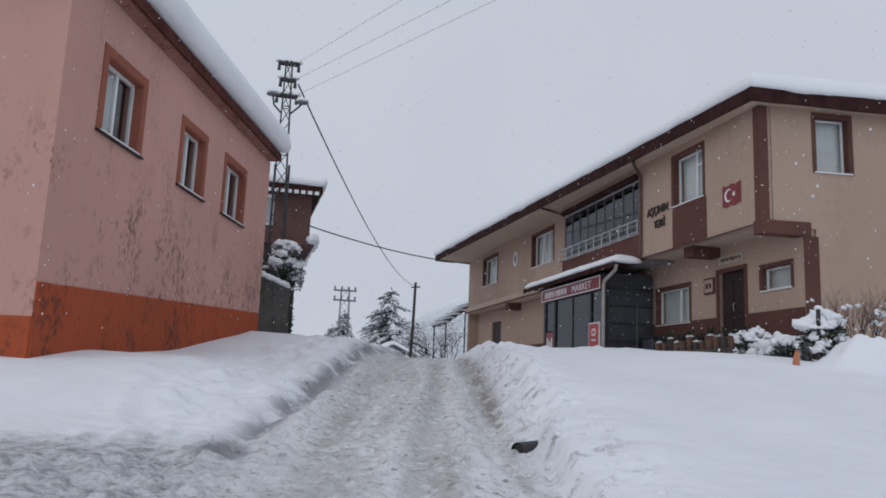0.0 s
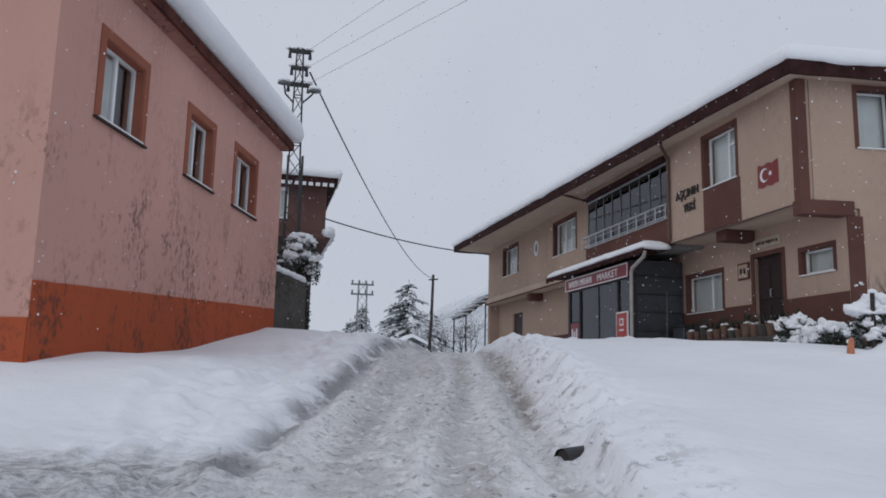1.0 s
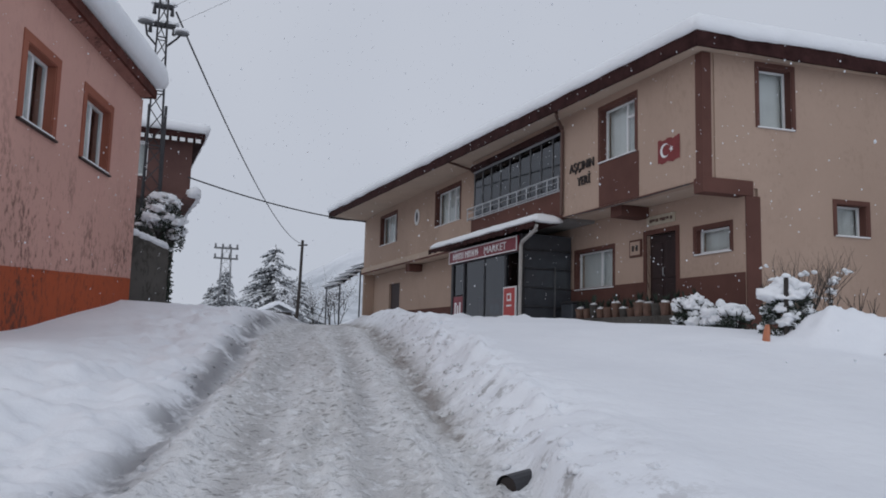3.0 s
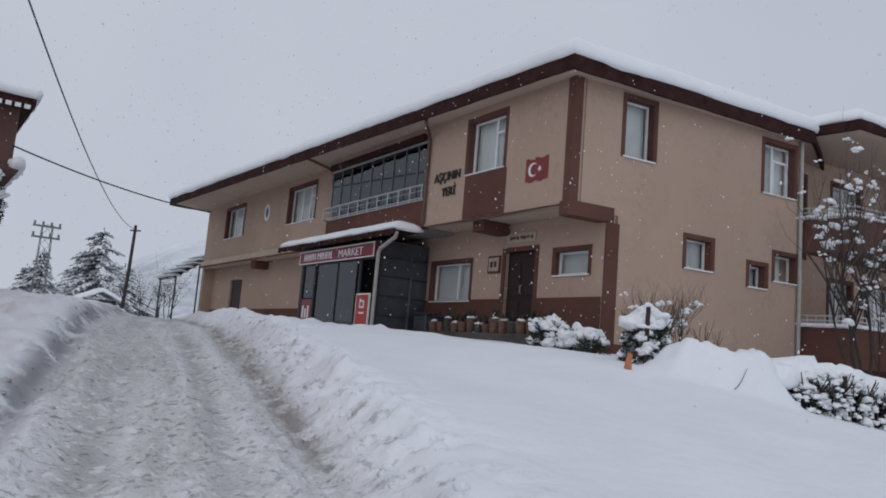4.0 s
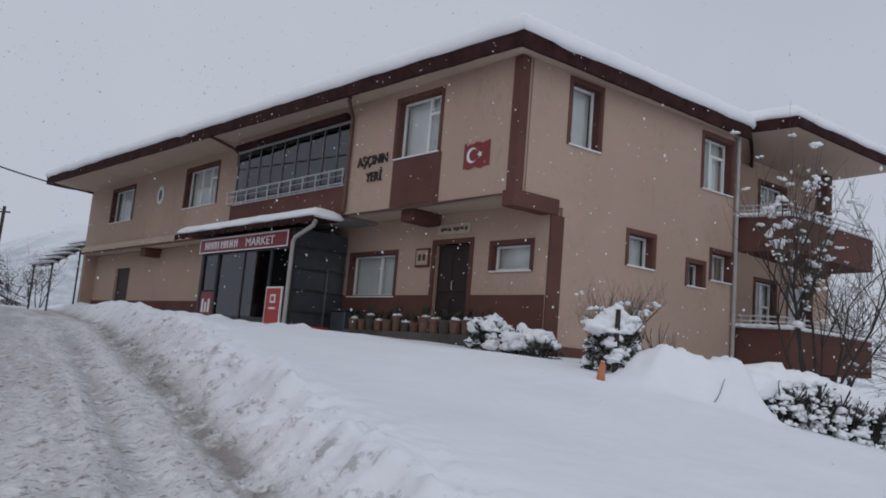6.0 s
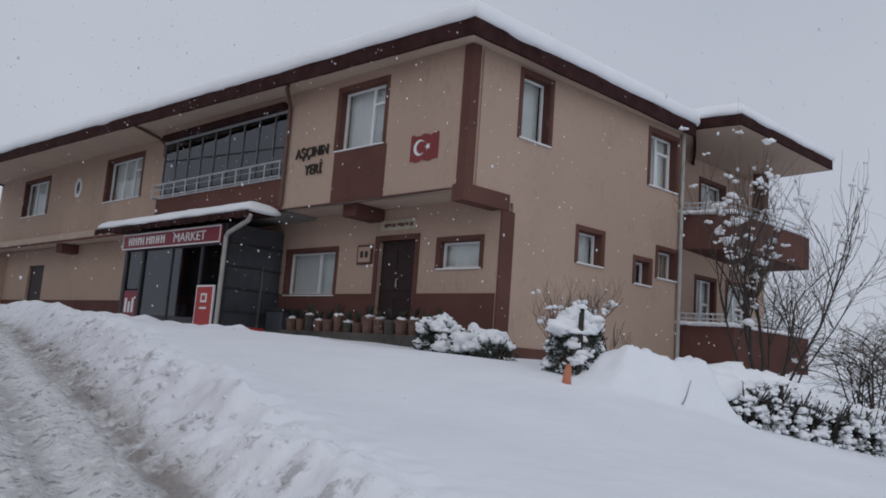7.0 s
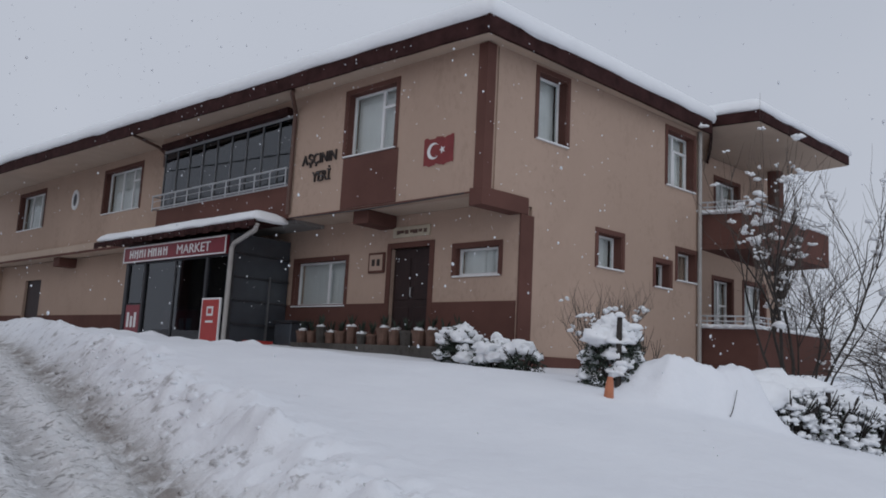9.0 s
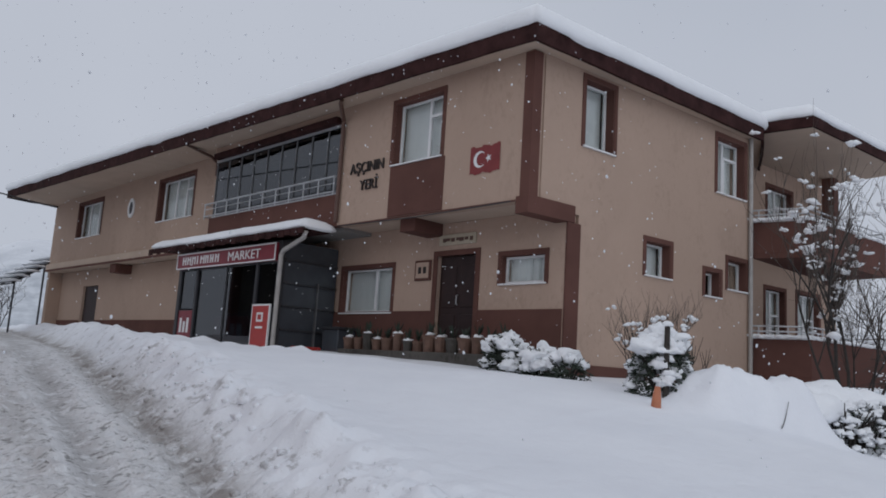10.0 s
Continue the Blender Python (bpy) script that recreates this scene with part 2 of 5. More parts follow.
def part(name, bm, material, parent=None, label="", smooth=False):
    me = bpy.data.meshes.new(name)
    if smooth:
        for face in bm.faces:
            face.smooth = True
    bm.to_mesh(me)
    bm.free()
    me.materials.append(material)
    return hang(new(name, me), parent, label)


def hang(ob, parent, label=""):
    if parent is not None:
        ob.parent = parent
        ob.matrix_parent_inverse = PLACE.get(parent, Matrix()).inverted()
    PLACE[ob] = Matrix()
    return tagged(ob, label)


def box(lo, hi, bm=None, m=None, bevel=0.0):
    bm = bm or bmesh.new()
    made = bmesh.ops.create_cube(bm, size=1.0)["verts"]
    size = Vector(hi) - Vector(lo)
    mid = (Vector(hi) + Vector(lo)) / 2
    for v in made:
        v.co = Vector((v.co.x * size.x, v.co.y * size.y, v.co.z * size.z)) + mid
    if bevel:
        edges = list({e for v in made for e in v.link_edges})
        made = bmesh.ops.bevel(bm, geom=edges, offset=bevel, segments=2, affect="EDGES", profile=0.5)["verts"]
        made = list({v for f in bm.faces for v in f.verts}) if m is not None and len(bm.verts) == len(made) else made
    if m is not None:
        bmesh.ops.transform(bm, matrix=m, verts=list(set(made)))
    return bm


def tube(points, radius, sides=8, bm=None, taper=1.0, cap=True):
    """A round bar through the points; the radius shrinks to radius * taper."""
    bm = bm or bmesh.new()
    pts = [Vector(p) for p in points]
    rings = []
    for i, p in enumerate(pts):
        d = (pts[min(i + 1, len(pts) - 1)] - pts[max(i - 1, 0)]).normalized()
        a = d.orthogonal().normalized() if i == 0 else (a - d * a.dot(d)).normalized()
        b = d.cross(a)
        r = radius * (1 + (taper - 1) * i / max(1, len(pts) - 1))
        rings.append([bm.verts.new(p + a * r * math.cos(6.28318 * k / sides) + b * r * math.sin(6.28318 * k / sides)) for k in range(sides)])
    for r0, r1 in zip(rings, rings[1:]):
        for k in range(sides):
            bm.faces.new((r0[k], r0[(k + 1) % sides], r1[(k + 1) % sides], r1[k]))
    if cap:
        bm.faces.new(rings[0][::-1])
        bm.faces.new(rings[-1])
    return bm


def blob(bm, centre, size, lumps=0.18, detail=2, seed=0.0):
    """One rounded lump, uneven and flat below."""
    made = bmesh.ops.create_icosphere(bm, subdivisions=detail, radius=1.0)["verts"]
    c, s = Vector(centre), Vector(size)
    for v in made:
        n = noise.noise(v.co * 1.7 + Vector((seed, c.x, c.y)))
        k = 1 + lumps * n * 2
        z = v.co.z * (1.0 if v.co.z > 0 else 0.55)
        v.co = c + Vector((v.co.x * s.x * k, v.co.y * s.y * k, z * s.z * k))
    return bm


class Plane:
    """A wall's own frame: u along it, z up, d into the wall."""

    def __init__(self, origin, along, inward):
        self.o, self.u, self.n = Vector((*origin, 0)), Vector((*along, 0)).normalized(), Vector((*inward, 0)).normalized()
        self.m = Matrix((( self.u.x, self.n.x, 0, self.o.x), (self.u.y, self.n.y, 0, self.o.y), (0, 0, 1, 0), (0, 0, 0, 1)))

    def at(self, u, d, z):
        return self.m @ Vector((u, d, z))

    def block(self, u0, u1, d0, d1, z0, z1, bevel=0.0, bm=None):
        one = box((u0, d0, z0), (u1, d1, z1), None, None, bevel)
        bmesh.ops.transform(one, matrix=self.m, verts=one.verts)
        if self.m.determinant() < 0:
            bmesh.ops.reverse_faces(one, faces=one.faces)
        if bm is None:
            return one
        me = bpy.data.meshes.new("tmp")
        one.to_mesh(me)
        one.free()
        bm.from_mesh(me)
        bpy.data.meshes.remove(me)
        return bm

    def wall(self, u0, u1, z0, z1, holes=(), thick=0.3, d0=0.0):
        """A wall slab with real openings (u0, u1, z0, z1)."""
        us = sorted({u0, u1, *[v for h in holes for v in h[:2]]})
        zs = sorted({z0, z1, *[v for h in holes for v in h[2:]]})
        us = [u for u in us if u0 <= u <= u1]
        zs = [z for z in zs if z0 <= z <= z1]
        solid = lambda i, j: 0 <= i < len(us) - 1 and 0 <= j < len(zs) - 1 and not any(
            h[0] <= (us[i] + us[i + 1]) / 2 <= h[1] and h[2] <= (zs[j] + zs[j + 1]) / 2 <= h[3] for h in holes)
        bm, cache = bmesh.new(), {}

        def vert(u, d, z):
            key = (round(u, 4), round(d, 4), round(z, 4))
            if key not in cache:
                cache[key] = bm.verts.new(self.at(u, d, z))
            return cache[key]

        d1 = d0 + thick
        for i in range(len(us) - 1):
            for j in range(len(zs) - 1):
                if not solid(i, j):
                    continue
                a, b, c, e = us[i], us[i + 1], zs[j], zs[j + 1]
                bm.faces.new([vert(*p) for p in ((a, d0, c), (b, d0, c), (b, d0, e), (a, d0, e))])
                bm.faces.new([vert(*p) for p in ((a, d1, e), (b, d1, e), (b, d1, c), (a, d1, c))])
                if not solid(i - 1, j):
                    bm.faces.new([vert(*p) for p in ((a, d0, c), (a, d0, e), (a, d1, e), (a, d1, c))])
                if not solid(i + 1, j):
                    bm.faces.new([vert(*p) for p in ((b, d0, e), (b, d0, c), (b, d1, c), (b, d1, e))])
                if not solid(i, j - 1):
                    bm.faces.new([vert(*p) for p in ((b, d0, c), (a, d0, c), (a, d1, c), (b, d1, c))])
                if not solid(i, j + 1):
                    bm.faces.new([vert(*p) for p in ((a, d0, e), (b, d0, e), (b, d1, e), (a, d1, e))])
        bmesh.ops.recalc_face_normals(bm, faces=bm.faces)
        return bm


def window(wall, house, u0, u1, z0, z1, split=(0.62,), inset=0.2, band=0.1, trim=BROWN, sill=True, curtain=True, transom=True, first=False, drawn=1.0, label="white plastic window with a brown surround"):
    """Frame, sashes, panes, sill, painted surround and reveal of one opening."""
    t = 0.055
    cuts = [u0 + (u1 - u0) * s for s in split]
    marks = [u0 + t, *[v for c in cuts for v in (c - t * 0.6, c + t * 0.6)], u1 - t]
    lights = [(a, b, z0 + t, z1 - t) for a, b in zip(marks[::2], marks[1::2])]
    win = part("window", wall.wall(u0, u1, z0, z1, lights, 0.06, inset), WHITE, house, label)
    edges = [u0 + t, *cuts, u1 - t]
    for n, (a, b) in enumerate(zip(edges, edges[1:])):
        p = part("pane", wall.block(a, b, inset + 0.025, inset + 0.035, z0 + t, z1 - t), GLASS, win)
        p.visible_shadow = False
    if transom and len(cuts):
        s = bmesh.new()
        a, b = (edges[0], edges[1]) if first else (edges[-2], edges[-1])
        zt = z1 - (z1 - z0) * 0.3
        wall.block(a, b, inset - 0.015, inset + 0.045, zt - 0.03, zt + 0.03, 0.005, s)
        wall.block(a + 0.03, a + 0.07, inset - 0.015, inset + 0.045, z0 + t, zt - 0.03, 0.005, s)
        wall.block(b - 0.05, b - 0.01, inset - 0.015, inset + 0.045, z0 + t, zt - 0.03, 0.005, s)
        part("sash", s, WHITE, win)
    if curtain:
        c = bmesh.new()
        steps = max(6, int((u1 - u0) * 14))
        row = [[c.verts.new(wall.at(u0 + (u1 - u0) * drawn * i / steps, inset + 0.16 + 0.007 * math.sin(i * 1.9 + u0) + 0.006 * math.sin(i * 0.73 + u0 * 3), z)) for i in range(steps + 1)] for z in (z0 - 0.02, z1 + 0.02)]
        for i in range(steps):
            c.faces.new((row[0][i], row[0][i + 1], row[1][i + 1], row[1][i]))
        part("curtain", c, CURTAIN, win)
    if sill:
        part("sill", wall.block(u0 - 0.06, u1 + 0.06, -0.05, inset, z0 - 0.035, z0 - 0.002, 0.008), WHITE, win)
    if band:
        s = bmesh.new()
        p = 0.022
        wall.block(u0 - band, u0, -p, 0.0, z0 - 0.03, z1, 0.005, s)
        wall.block(u1, u1 + band, -p, 0.0, z0 - 0.03, z1, 0.005, s)
        wall.block(u0 - band, u1 + band, -p, 0.0, z1, z1 + band, 0.005, s)
        # reveal lining
        wall.block(u0, u0 + 0.012, 0.0, inset, z0, z1 - 0.012, 0, s)
        wall.block(u1 - 0.012, u1, 0.0, inset, z0, z1 - 0.012, 0, s)
        wall.block(u0, u1, 0.0, inset, z1 - 0.012, z1, 0, s)
        part("surround", s, trim, win, "")
    return win


def rings_over(poly, rings, step=0.3, rough=0.03, seed=0.0, close=True):
    """Rounded snow or roof over an outline: rings of (inset, height)."""
    P = [Vector(p) for p in poly]
    n = len(P)
    inward = []
    for i in range(n):
        a, b = (P[i] - P[i - 1]).normalized(), (P[(i + 1) % n] - P[i]).normalized()
        na, nb = Vector((-a.y, a.x)), Vector((-b.y, b.x))
        bis = (na + nb).normalized()
        inward.append(bis / max(0.35, bis.dot(na)))
    bm, loops = bmesh.new(), []
    for inset, z in rings:
        loop = []
        for i in range(n):
            p, q = P[i], P[(i + 1) % n]
            count = max(1, int((q - p).length / step))
            pp, qq = p + inward[i] * inset, q + inward[(i + 1) % n] * inset
            for k in range(count):
                v = pp.lerp(qq, k / count)
                s = noise.noise(Vector((v.x * 0.9 + seed, v.y * 0.9, z * 0.6))) + 0.6 * noise.noise(Vector((v.x * 3 + seed, v.y * 3, z * 2)))
                o = inward[i].lerp(inward[(i + 1) % n], k / count)
                loop.append(bm.verts.new((v.x + o.x * s * rough, v.y + o.y * s * rough, z + s * rough)))
        loops.append(loop)
    for l0, l1 in zip(loops, loops[1:]):
        for k in range(len(l0)):
            j = (k + 1) % len(l0)
            bm.faces.new((l0[k], l0[j], l1[j], l1[k]))
    if close:
        bm.faces.new(loops[-1])
    return bm


# ---- ground: one snow sheet with a churned lane ----
YK = [-60, -5, 5, 10, 13.4, 15, 17, 20, 24, 30, 45, 70, 120]
XK = [-14, -4.2, -1.5, 2.4, 6.5, 8, 13, 20, 40, 90]
FIELD = [
    [-6, -0.5, 0.5, 1.05, 1.5, 1.75, 2.05, 2.5, 2.8, 3.1, 3.4, 3.6, 4],
    [-6, -0.55, 0.45, 1.0, 1.4, 1.6, 1.82, 2.2, 2.6, 2.95, 3.2, 3.5, 4],
    [-6, -0.5, 0.5, 1.05, 1.42, 1.6, 1.83, 2.25, 2.85, 3.05, 3.2, 3.5, 4],
    [-6, -0.4, 0.65, 1.33, 1.68, 1.86, 2.08, 2.42, 2.72, 2.92, 3.2, 3.6, 4],
    [-6, -0.25, 0.76, 1.40, 1.92, 2.22, 2.47, 2.67, 2.74, 3.03, 3.3, 3.6, 4],
    [-6, -0.2, 0.8, 1.42, 1.98, 2.3, 2.5, 2.6, 2.66, 2.86, 3.3, 3.6, 4],
    [-7, -0.8, 0.2, 0.95, 1.52, 1.9, 2.4, 2.74, 2.85, 3.0, 3.3, 3.6, 4],
    [-8, -1.6, -0.6, 0.2, 0.9, 1.3, 1.9, 2.3, 2.5, 2.9, 3.3, 3.6, 4],
    [-10, -4, -3, -2.2, -1.6, -1.3, -1.0, -0.8, -0.5, 0, 0.5, 2, 4],
    [-14, -8, -7, -6, -6, -6, -6, -5, -5, -5, -5, -2, 4],
]
ROADY = [-60, 0, 3.4, 10, 16, 20, 24, 28, 34, 45, 60, 120]
ROADZ = [-7, -0.12, 0.25, 0.98, 1.60, 2.02, 2.30, 2.48, 2.62, 2.9, 3.2, 3.5]


def smooth(a, b, v):
    t = np.clip((v - a) / (b - a), 0, 1)
    return t * t * (3 - 2 * t)


def lane_offset(x, y):
    return x - 0.235 * y + 2.62


def wave(x, y, f, seed):
    """Cheap smooth noise from sines."""
    r = np.random.RandomState(seed)
    out = 0
    for _ in range(7):
        a, p = r.uniform(0, 6.283), r.uniform(0, 6.283)
        g = f * r.uniform(0.6, 1.7)
        out = out + np.sin((x * math.cos(a) + y * math.sin(a)) * g + p)
    return out / 3.5


def grain(x, y, f, seed, mask):
    """Fractal unevenness, worked out only near the lane."""
    out = np.zeros_like(x)
    for i in np.nonzero(mask > 0.03)[0]:
        out[i] = noise.fractal(Vector((x[i] * f, y[i] * f, seed)), 0.8, 2.2, 4)
    return out


def clods(x, y, f, seed, mask):
    """Rounded lumps packed together, worked out only where the mask is."""
    out = np.zeros_like(x)
    for i in np.nonzero(mask > 0.06)[0]:
        out[i] = max(0.0, 0.62 - noise.voronoi(Vector((x[i] * f, y[i] * f, seed)))[0][0])
    return out


def ground_height(x, y):
    x, y = np.asarray(x, float), np.asarray(y, float)
    cols = np.stack([np.interp(y, YK, c) for c in FIELD])
    i = np.clip(np.searchsorted(XK, x) - 1, 0, len(XK) - 2)
    t = np.clip((x - np.take(XK, i)) / (np.take(XK, i + 1) - np.take(XK, i)), 0, 1)
    field = np.take_along_axis(cols, i[None], 0)[0] * (1 - t) + np.take_along_axis(cols, i[None] + 1, 0)[0] * t
    road = np.interp(y, ROADY, ROADZ)
    plain = lane_offset(x, y)
    off = plain + 0.10 * wave(x, y, 0.9, 4) + 0.05 * wave(x, y, 3.2, 11)
    far = smooth(60, 90, y)
    near = np.exp(-((x - 1) / 14) ** 2 - ((y - 14) / 18) ** 2)
    field = field + near * (0.035 * wave(x, y, 0.9, 1) + 0.012 * wave(x, y, 3.1, 2))
    # banks thrown up by the plough, lumpy on the side of the market
    up = smooth(10.8, 12.0, y)
    bank = np.exp(-((off - 2.0) / 0.5) ** 2) * (0.09 + 0.05 * wave(x, y, 1.7, 12)) + np.exp(-((off + 2.0) / 0.6) ** 2) * (0.03 + 0.05 * wave(x, y, 1.5, 13))
    lumps = np.exp(-((off - 1.75) / 0.55) ** 2) * (0.35 + 0.65 * up) + 0.7 * np.exp(-((off + 2.3) / 0.9) ** 2)
    lumps = lumps * near
    field = field + bank * (1 - far) + lumps * (0.10 * grain(x, y, 2.0, 2.0, lumps) + 0.24 * clods(x, y, 2.1, 5.0, lumps) + 0.17 * clods(x, y, 5.2, 8.0, lumps) - 0.11)
    ridge = np.exp(-((x - 6.9) / 0.5) ** 2) * smooth(18.5, 20.5, y) * (1 - smooth(44, 47, y))
    field = field + ridge * (0.03 * wave(x, y, 2.6, 15) + 0.03 * wave(x, y, 6.0, 16) + 0.22 * clods(x, y, 1.6, 41.0, ridge))
    # snow heaped against the near end of the salmon wall
    heap = smooth(1.9, 3.6, -off) * smooth(12.0, 13.6, y) * (1 - smooth(15.0, 20.0, y))
    field = field + heap * 0.26
    shoulder = np.exp(-((off + 2.7) / 0.9) ** 2) * smooth(11.5, 13, y) * (1 - smooth(22, 25, y))
    field = field + shoulder * (0.05 * wave(x, y, 3.4, 21) + 0.035 * wave(x, y, 7.5, 22))
    # the verge: a clean cut block of snow below the drain, slumped further up
    cut = 1 - smooth(10.9, 11.5, y)
    rise = smooth(1.38, 1.58, plain + 0.04 * wave(x, y, 2.4, 31)) * cut + smooth(1.12, 1.95, off) * (1 - cut)
    inside = 1 - rise - smooth(1.15, 2.0, -off)
    lane = smooth(7.2, 8.4, y) * (1 - smooth(10.2, 11.2, y + 0.25 * wave(x, y, 1.5, 8))) * (1 - smooth(-2.0, -0.8, x))
    ruts = -0.055 * np.exp(-((off + 0.68) / 0.24) ** 2) - 0.05 * np.exp(-((off - 0.33) / 0.15) ** 2) - 0.05 * np.exp(-((off - 1.08) / 0.14) ** 2) + 0.03 * np.exp(-((off - 0.02) / 0.14) ** 2) + 0.03 * np.exp(-((off - 0.72) / 0.2) ** 2)
    churn = near * (np.abs(off) < 2.2) * (1 - 0.6 * np.exp(-((off - 0.33) / 0.15) ** 2) - 0.5 * np.exp(-((off + 0.68) / 0.22) ** 2))
    road = road + ruts * near + churn * (0.06 * grain(x, y, 3.6, 9.0, churn) + 0.09 * clods(x, y, 5.5, 3.0, churn) + 0.07 * clods(x, y, 10.0, 23.0, churn) - 0.03)
    side = lane * near
    road = road + side * (0.07 * grain(x, y, 2.6, 19.0, side) + 0.16 * clods(x, y, 4.0, 13.0, side))
    mixin = np.maximum(inside, lane * 0.9) * (1 - far)
    trench = smooth(10.5, 12, y) * (1 - smooth(19, 23, y)) * (0.07 * np.exp(-((off + 1.2) / 0.15) ** 2) - 0.11 * np.exp(-((off + 1.52) / 0.17) ** 2))
    # the drift that smothers the head of the garden hedge
    along = (x - 8.0) * 0.92 - (y - 14.95) * 0.385
    over = (x - 8.0) * 0.385 + (y - 14.95) * 0.92
    body = np.where(over < 0, np.exp(-((over / 0.46) ** 4)), np.exp(-((over / 0.6) ** 2)))
    drift = smooth(-0.15, 0.55, along) * (1 - smooth(1.75, 2.45, along)) * body * (0.58 + 0.07 * wave(x, y, 2.4, 17) + 0.04 * wave(x, y, 5.5, 18))
    drift = drift * (0.92 + 0.28 * grain(x, y, 1.7, 33.0, drift) + 0.5 * clods(x, y, 1.5, 36.0, drift))
    return field * (1 - mixin) + road * mixin + trench + drift


def axis_steps(inner0, inner1, step, lo, hi, grow):
    a = list(np.arange(inner0, inner1, step))
    d, v = step, a[-1]
    while v < hi:
        d *= grow
        v += d
        a.append(v)
    d, v, b = step, a[0], []
    while v > lo:
        d *= grow
        v -= d
        b.append(v)
    return np.array(b[::-1] + a)


gx = axis_steps(-5.5, 10.5, 0.05, -900, 900, 1.08)
gy = axis_steps(6, 24, 0.055, -500, 1500, 1.05)
GX, GY = np.meshgrid(gx, gy)
GZ = ground_height(GX.ravel(), GY.ravel())
verts = np.stack([GX.ravel(), GY.ravel(), GZ], 1)
W = len(gx)
all_cells = [(j * W + i, j * W + i + 1, (j + 1) * W + i + 1, (j + 1) * W + i) for j in range(len(gy) - 1) for i in range(W - 1)]
on_lane = (np.abs(lane_offset(verts[:, 0], verts[:, 1])) < 1.55) & (verts[:, 1] < 60) & (verts[:, 1] > -20)


def sheet(name, cells, label, category):
    me = bpy.data.meshes.new(name)
    used = sorted({i for c in cells for i in c})
    where = {v: i for i, v in enumerate(used)}
    me.from_pydata(verts[used].tolist(), [], [tuple(where[i] for i in c) for c in cells])
    me.polygons.foreach_set("use_smooth", [True] * len(cells))
    me.materials.append(GROUND)
    return tagged(new(name, me), label, category, kind="structure")


ground = sheet("ground", [c for c in all_cells if not on_lane[c[0]]], "deep soft white snow lying over sloping ground", "ground")
road = sheet("road", [c for c in all_cells if on_lane[c[0]]], "churned grey slushy snow lane with wheel ruts", "road")


def gz(x, y):
    return float(ground_height(np.array([x]), np.array([y]))[0])


# ---- the beige two-storey market house ----
house = thing("market_house", (14, 30, 2.5), "beige plastered two-storey house with brown trims and a snowed hip roof", "house")
TB = math.tan(radians(-5.59))
FU = Plane((9.77, 0), (0, 1), (1, 0))       # upper front, over the door
FB = Plane((10.25, 0), (0, 1), (1, 0))      # upper front, set back
FL = Plane((10.82, 0), (0, 1), (1, 0))      # ground floor front
cs, sn = math.cos(math.atan(TB)), math.sin(math.atan(TB))
SW = Plane((9.77, 19.0), (cs, sn), (-sn, cs))  # side wall
su = lambda x: (x - 9.77) / cs

upper = (21.4, 22.9, 6.86, 8.24)
part("wall", FU.wall(19.0, 24.78, 5.68, 8.66, [upper], 0.3), BEIGE, house)
part("wall", FB.wall(31.12, 46.0, 5.68, 8.66, [(33.25, 35.75, 6.86, 8.24), (40.8, 43.25, 6.86, 8.24), (37.8, 38.2, 7.3, 7.85)], 0.3), BEIGE, house)
part("wall", FL.wall(18.93, 26.3, 2.3, 5.68, [(23.88, 25.75, 3.76, 4.82), (21.22, 22.37, 2.9, 4.96), (19.4, 20.5, 4.3, 4.86)], 0.3), BEIGE, house)
part("wall", FL.wall(26.3, 46.3, 2.3, 5.62, [(26.4, 30.9, 2.85, 5.1), (41.75, 43.35, 2.9, 4.98)], 0.3), BEIGE, house)
side_upper = [(su(11.2), su(12.05), 7.0, 8.36), (su(15.72), su(16.86), 6.95, 8.28)]
side_lower = [(su(13.18), su(14.0), 4.72, 5.43), (su(15.28), su(15.86), 4.52, 5.07), (su(16.18), su(16.98), 4.76, 5.44)]
part("wall", SW.wall(0.3, su(17.1), 5.6, 8.66, side_upper, 0.3), BEIGE, house)
part("wall", SW.wall(1.36, su(17.1), 1.6, 5.6, side_lower, 0.3), BEIGE, house)
# plain closing walls
END = Plane((0, 46.3), (1, 0), (0, -1))
part("wall", END.wall(10.3, 24.0, 2.3, 8.66, (), 0.3), BEIGE, house)
BACK = Plane((24.0, 0), (0, 1), (-1, 0))
part("wall", BACK.wall(18.9, 46.0, 1.6, 8.66, (), 0.3), BEIGE, house)
RW = Plane((9.77 - sn * 1.2, 19.0 + cs * 1.2), (cs, sn), (-sn, cs))  # recessed wall behind the balconies
rec_low = [(10.2, 11.2, 2.95, 5.25), (11.9, 13.15, 2.95, 5.3)]
rec_up = [(8.3, 9.1, 5.75, 8.1), (10.3, 11.6, 6.6, 8.1)]
part("wall", RW.wall(7.3, 14.2, 1.6, 8.66, rec_low + rec_up, 0.3), BEIGE, house)
part("return_wall", SW.block(7.07, 7.37, 0.3, 1.2, 1.6, 8.66), BEIGE, house)
# storey slab, ceilings and inner partition
part("storey_slab", box((11.13, 20.4, 5.45), (23.8, 45.9, 5.6)), INSIDE, house)
part("upper_ceiling", box((10.1, 19.6, 8.668), (23.8, 45.9, 8.75)), INSIDE, house)
part("partition", box((14.2, 20.0, 2.4), (14.35, 45.8, 5.44)), INSIDE, house)
part("partition", box((14.2, 20.2, 5.61), (14.35, 45.8, 8.66)), INSIDE, house)
# soffits of the overhanging storey
part("soffit", box((10.07, 19.2, 5.684), (11.1, 24.78, 5.76), None), SOFFIT, house)
part("soffit", box((10.55, 31.12, 5.64), (11.1, 46.2, 5.70), None), SOFFIT, house)
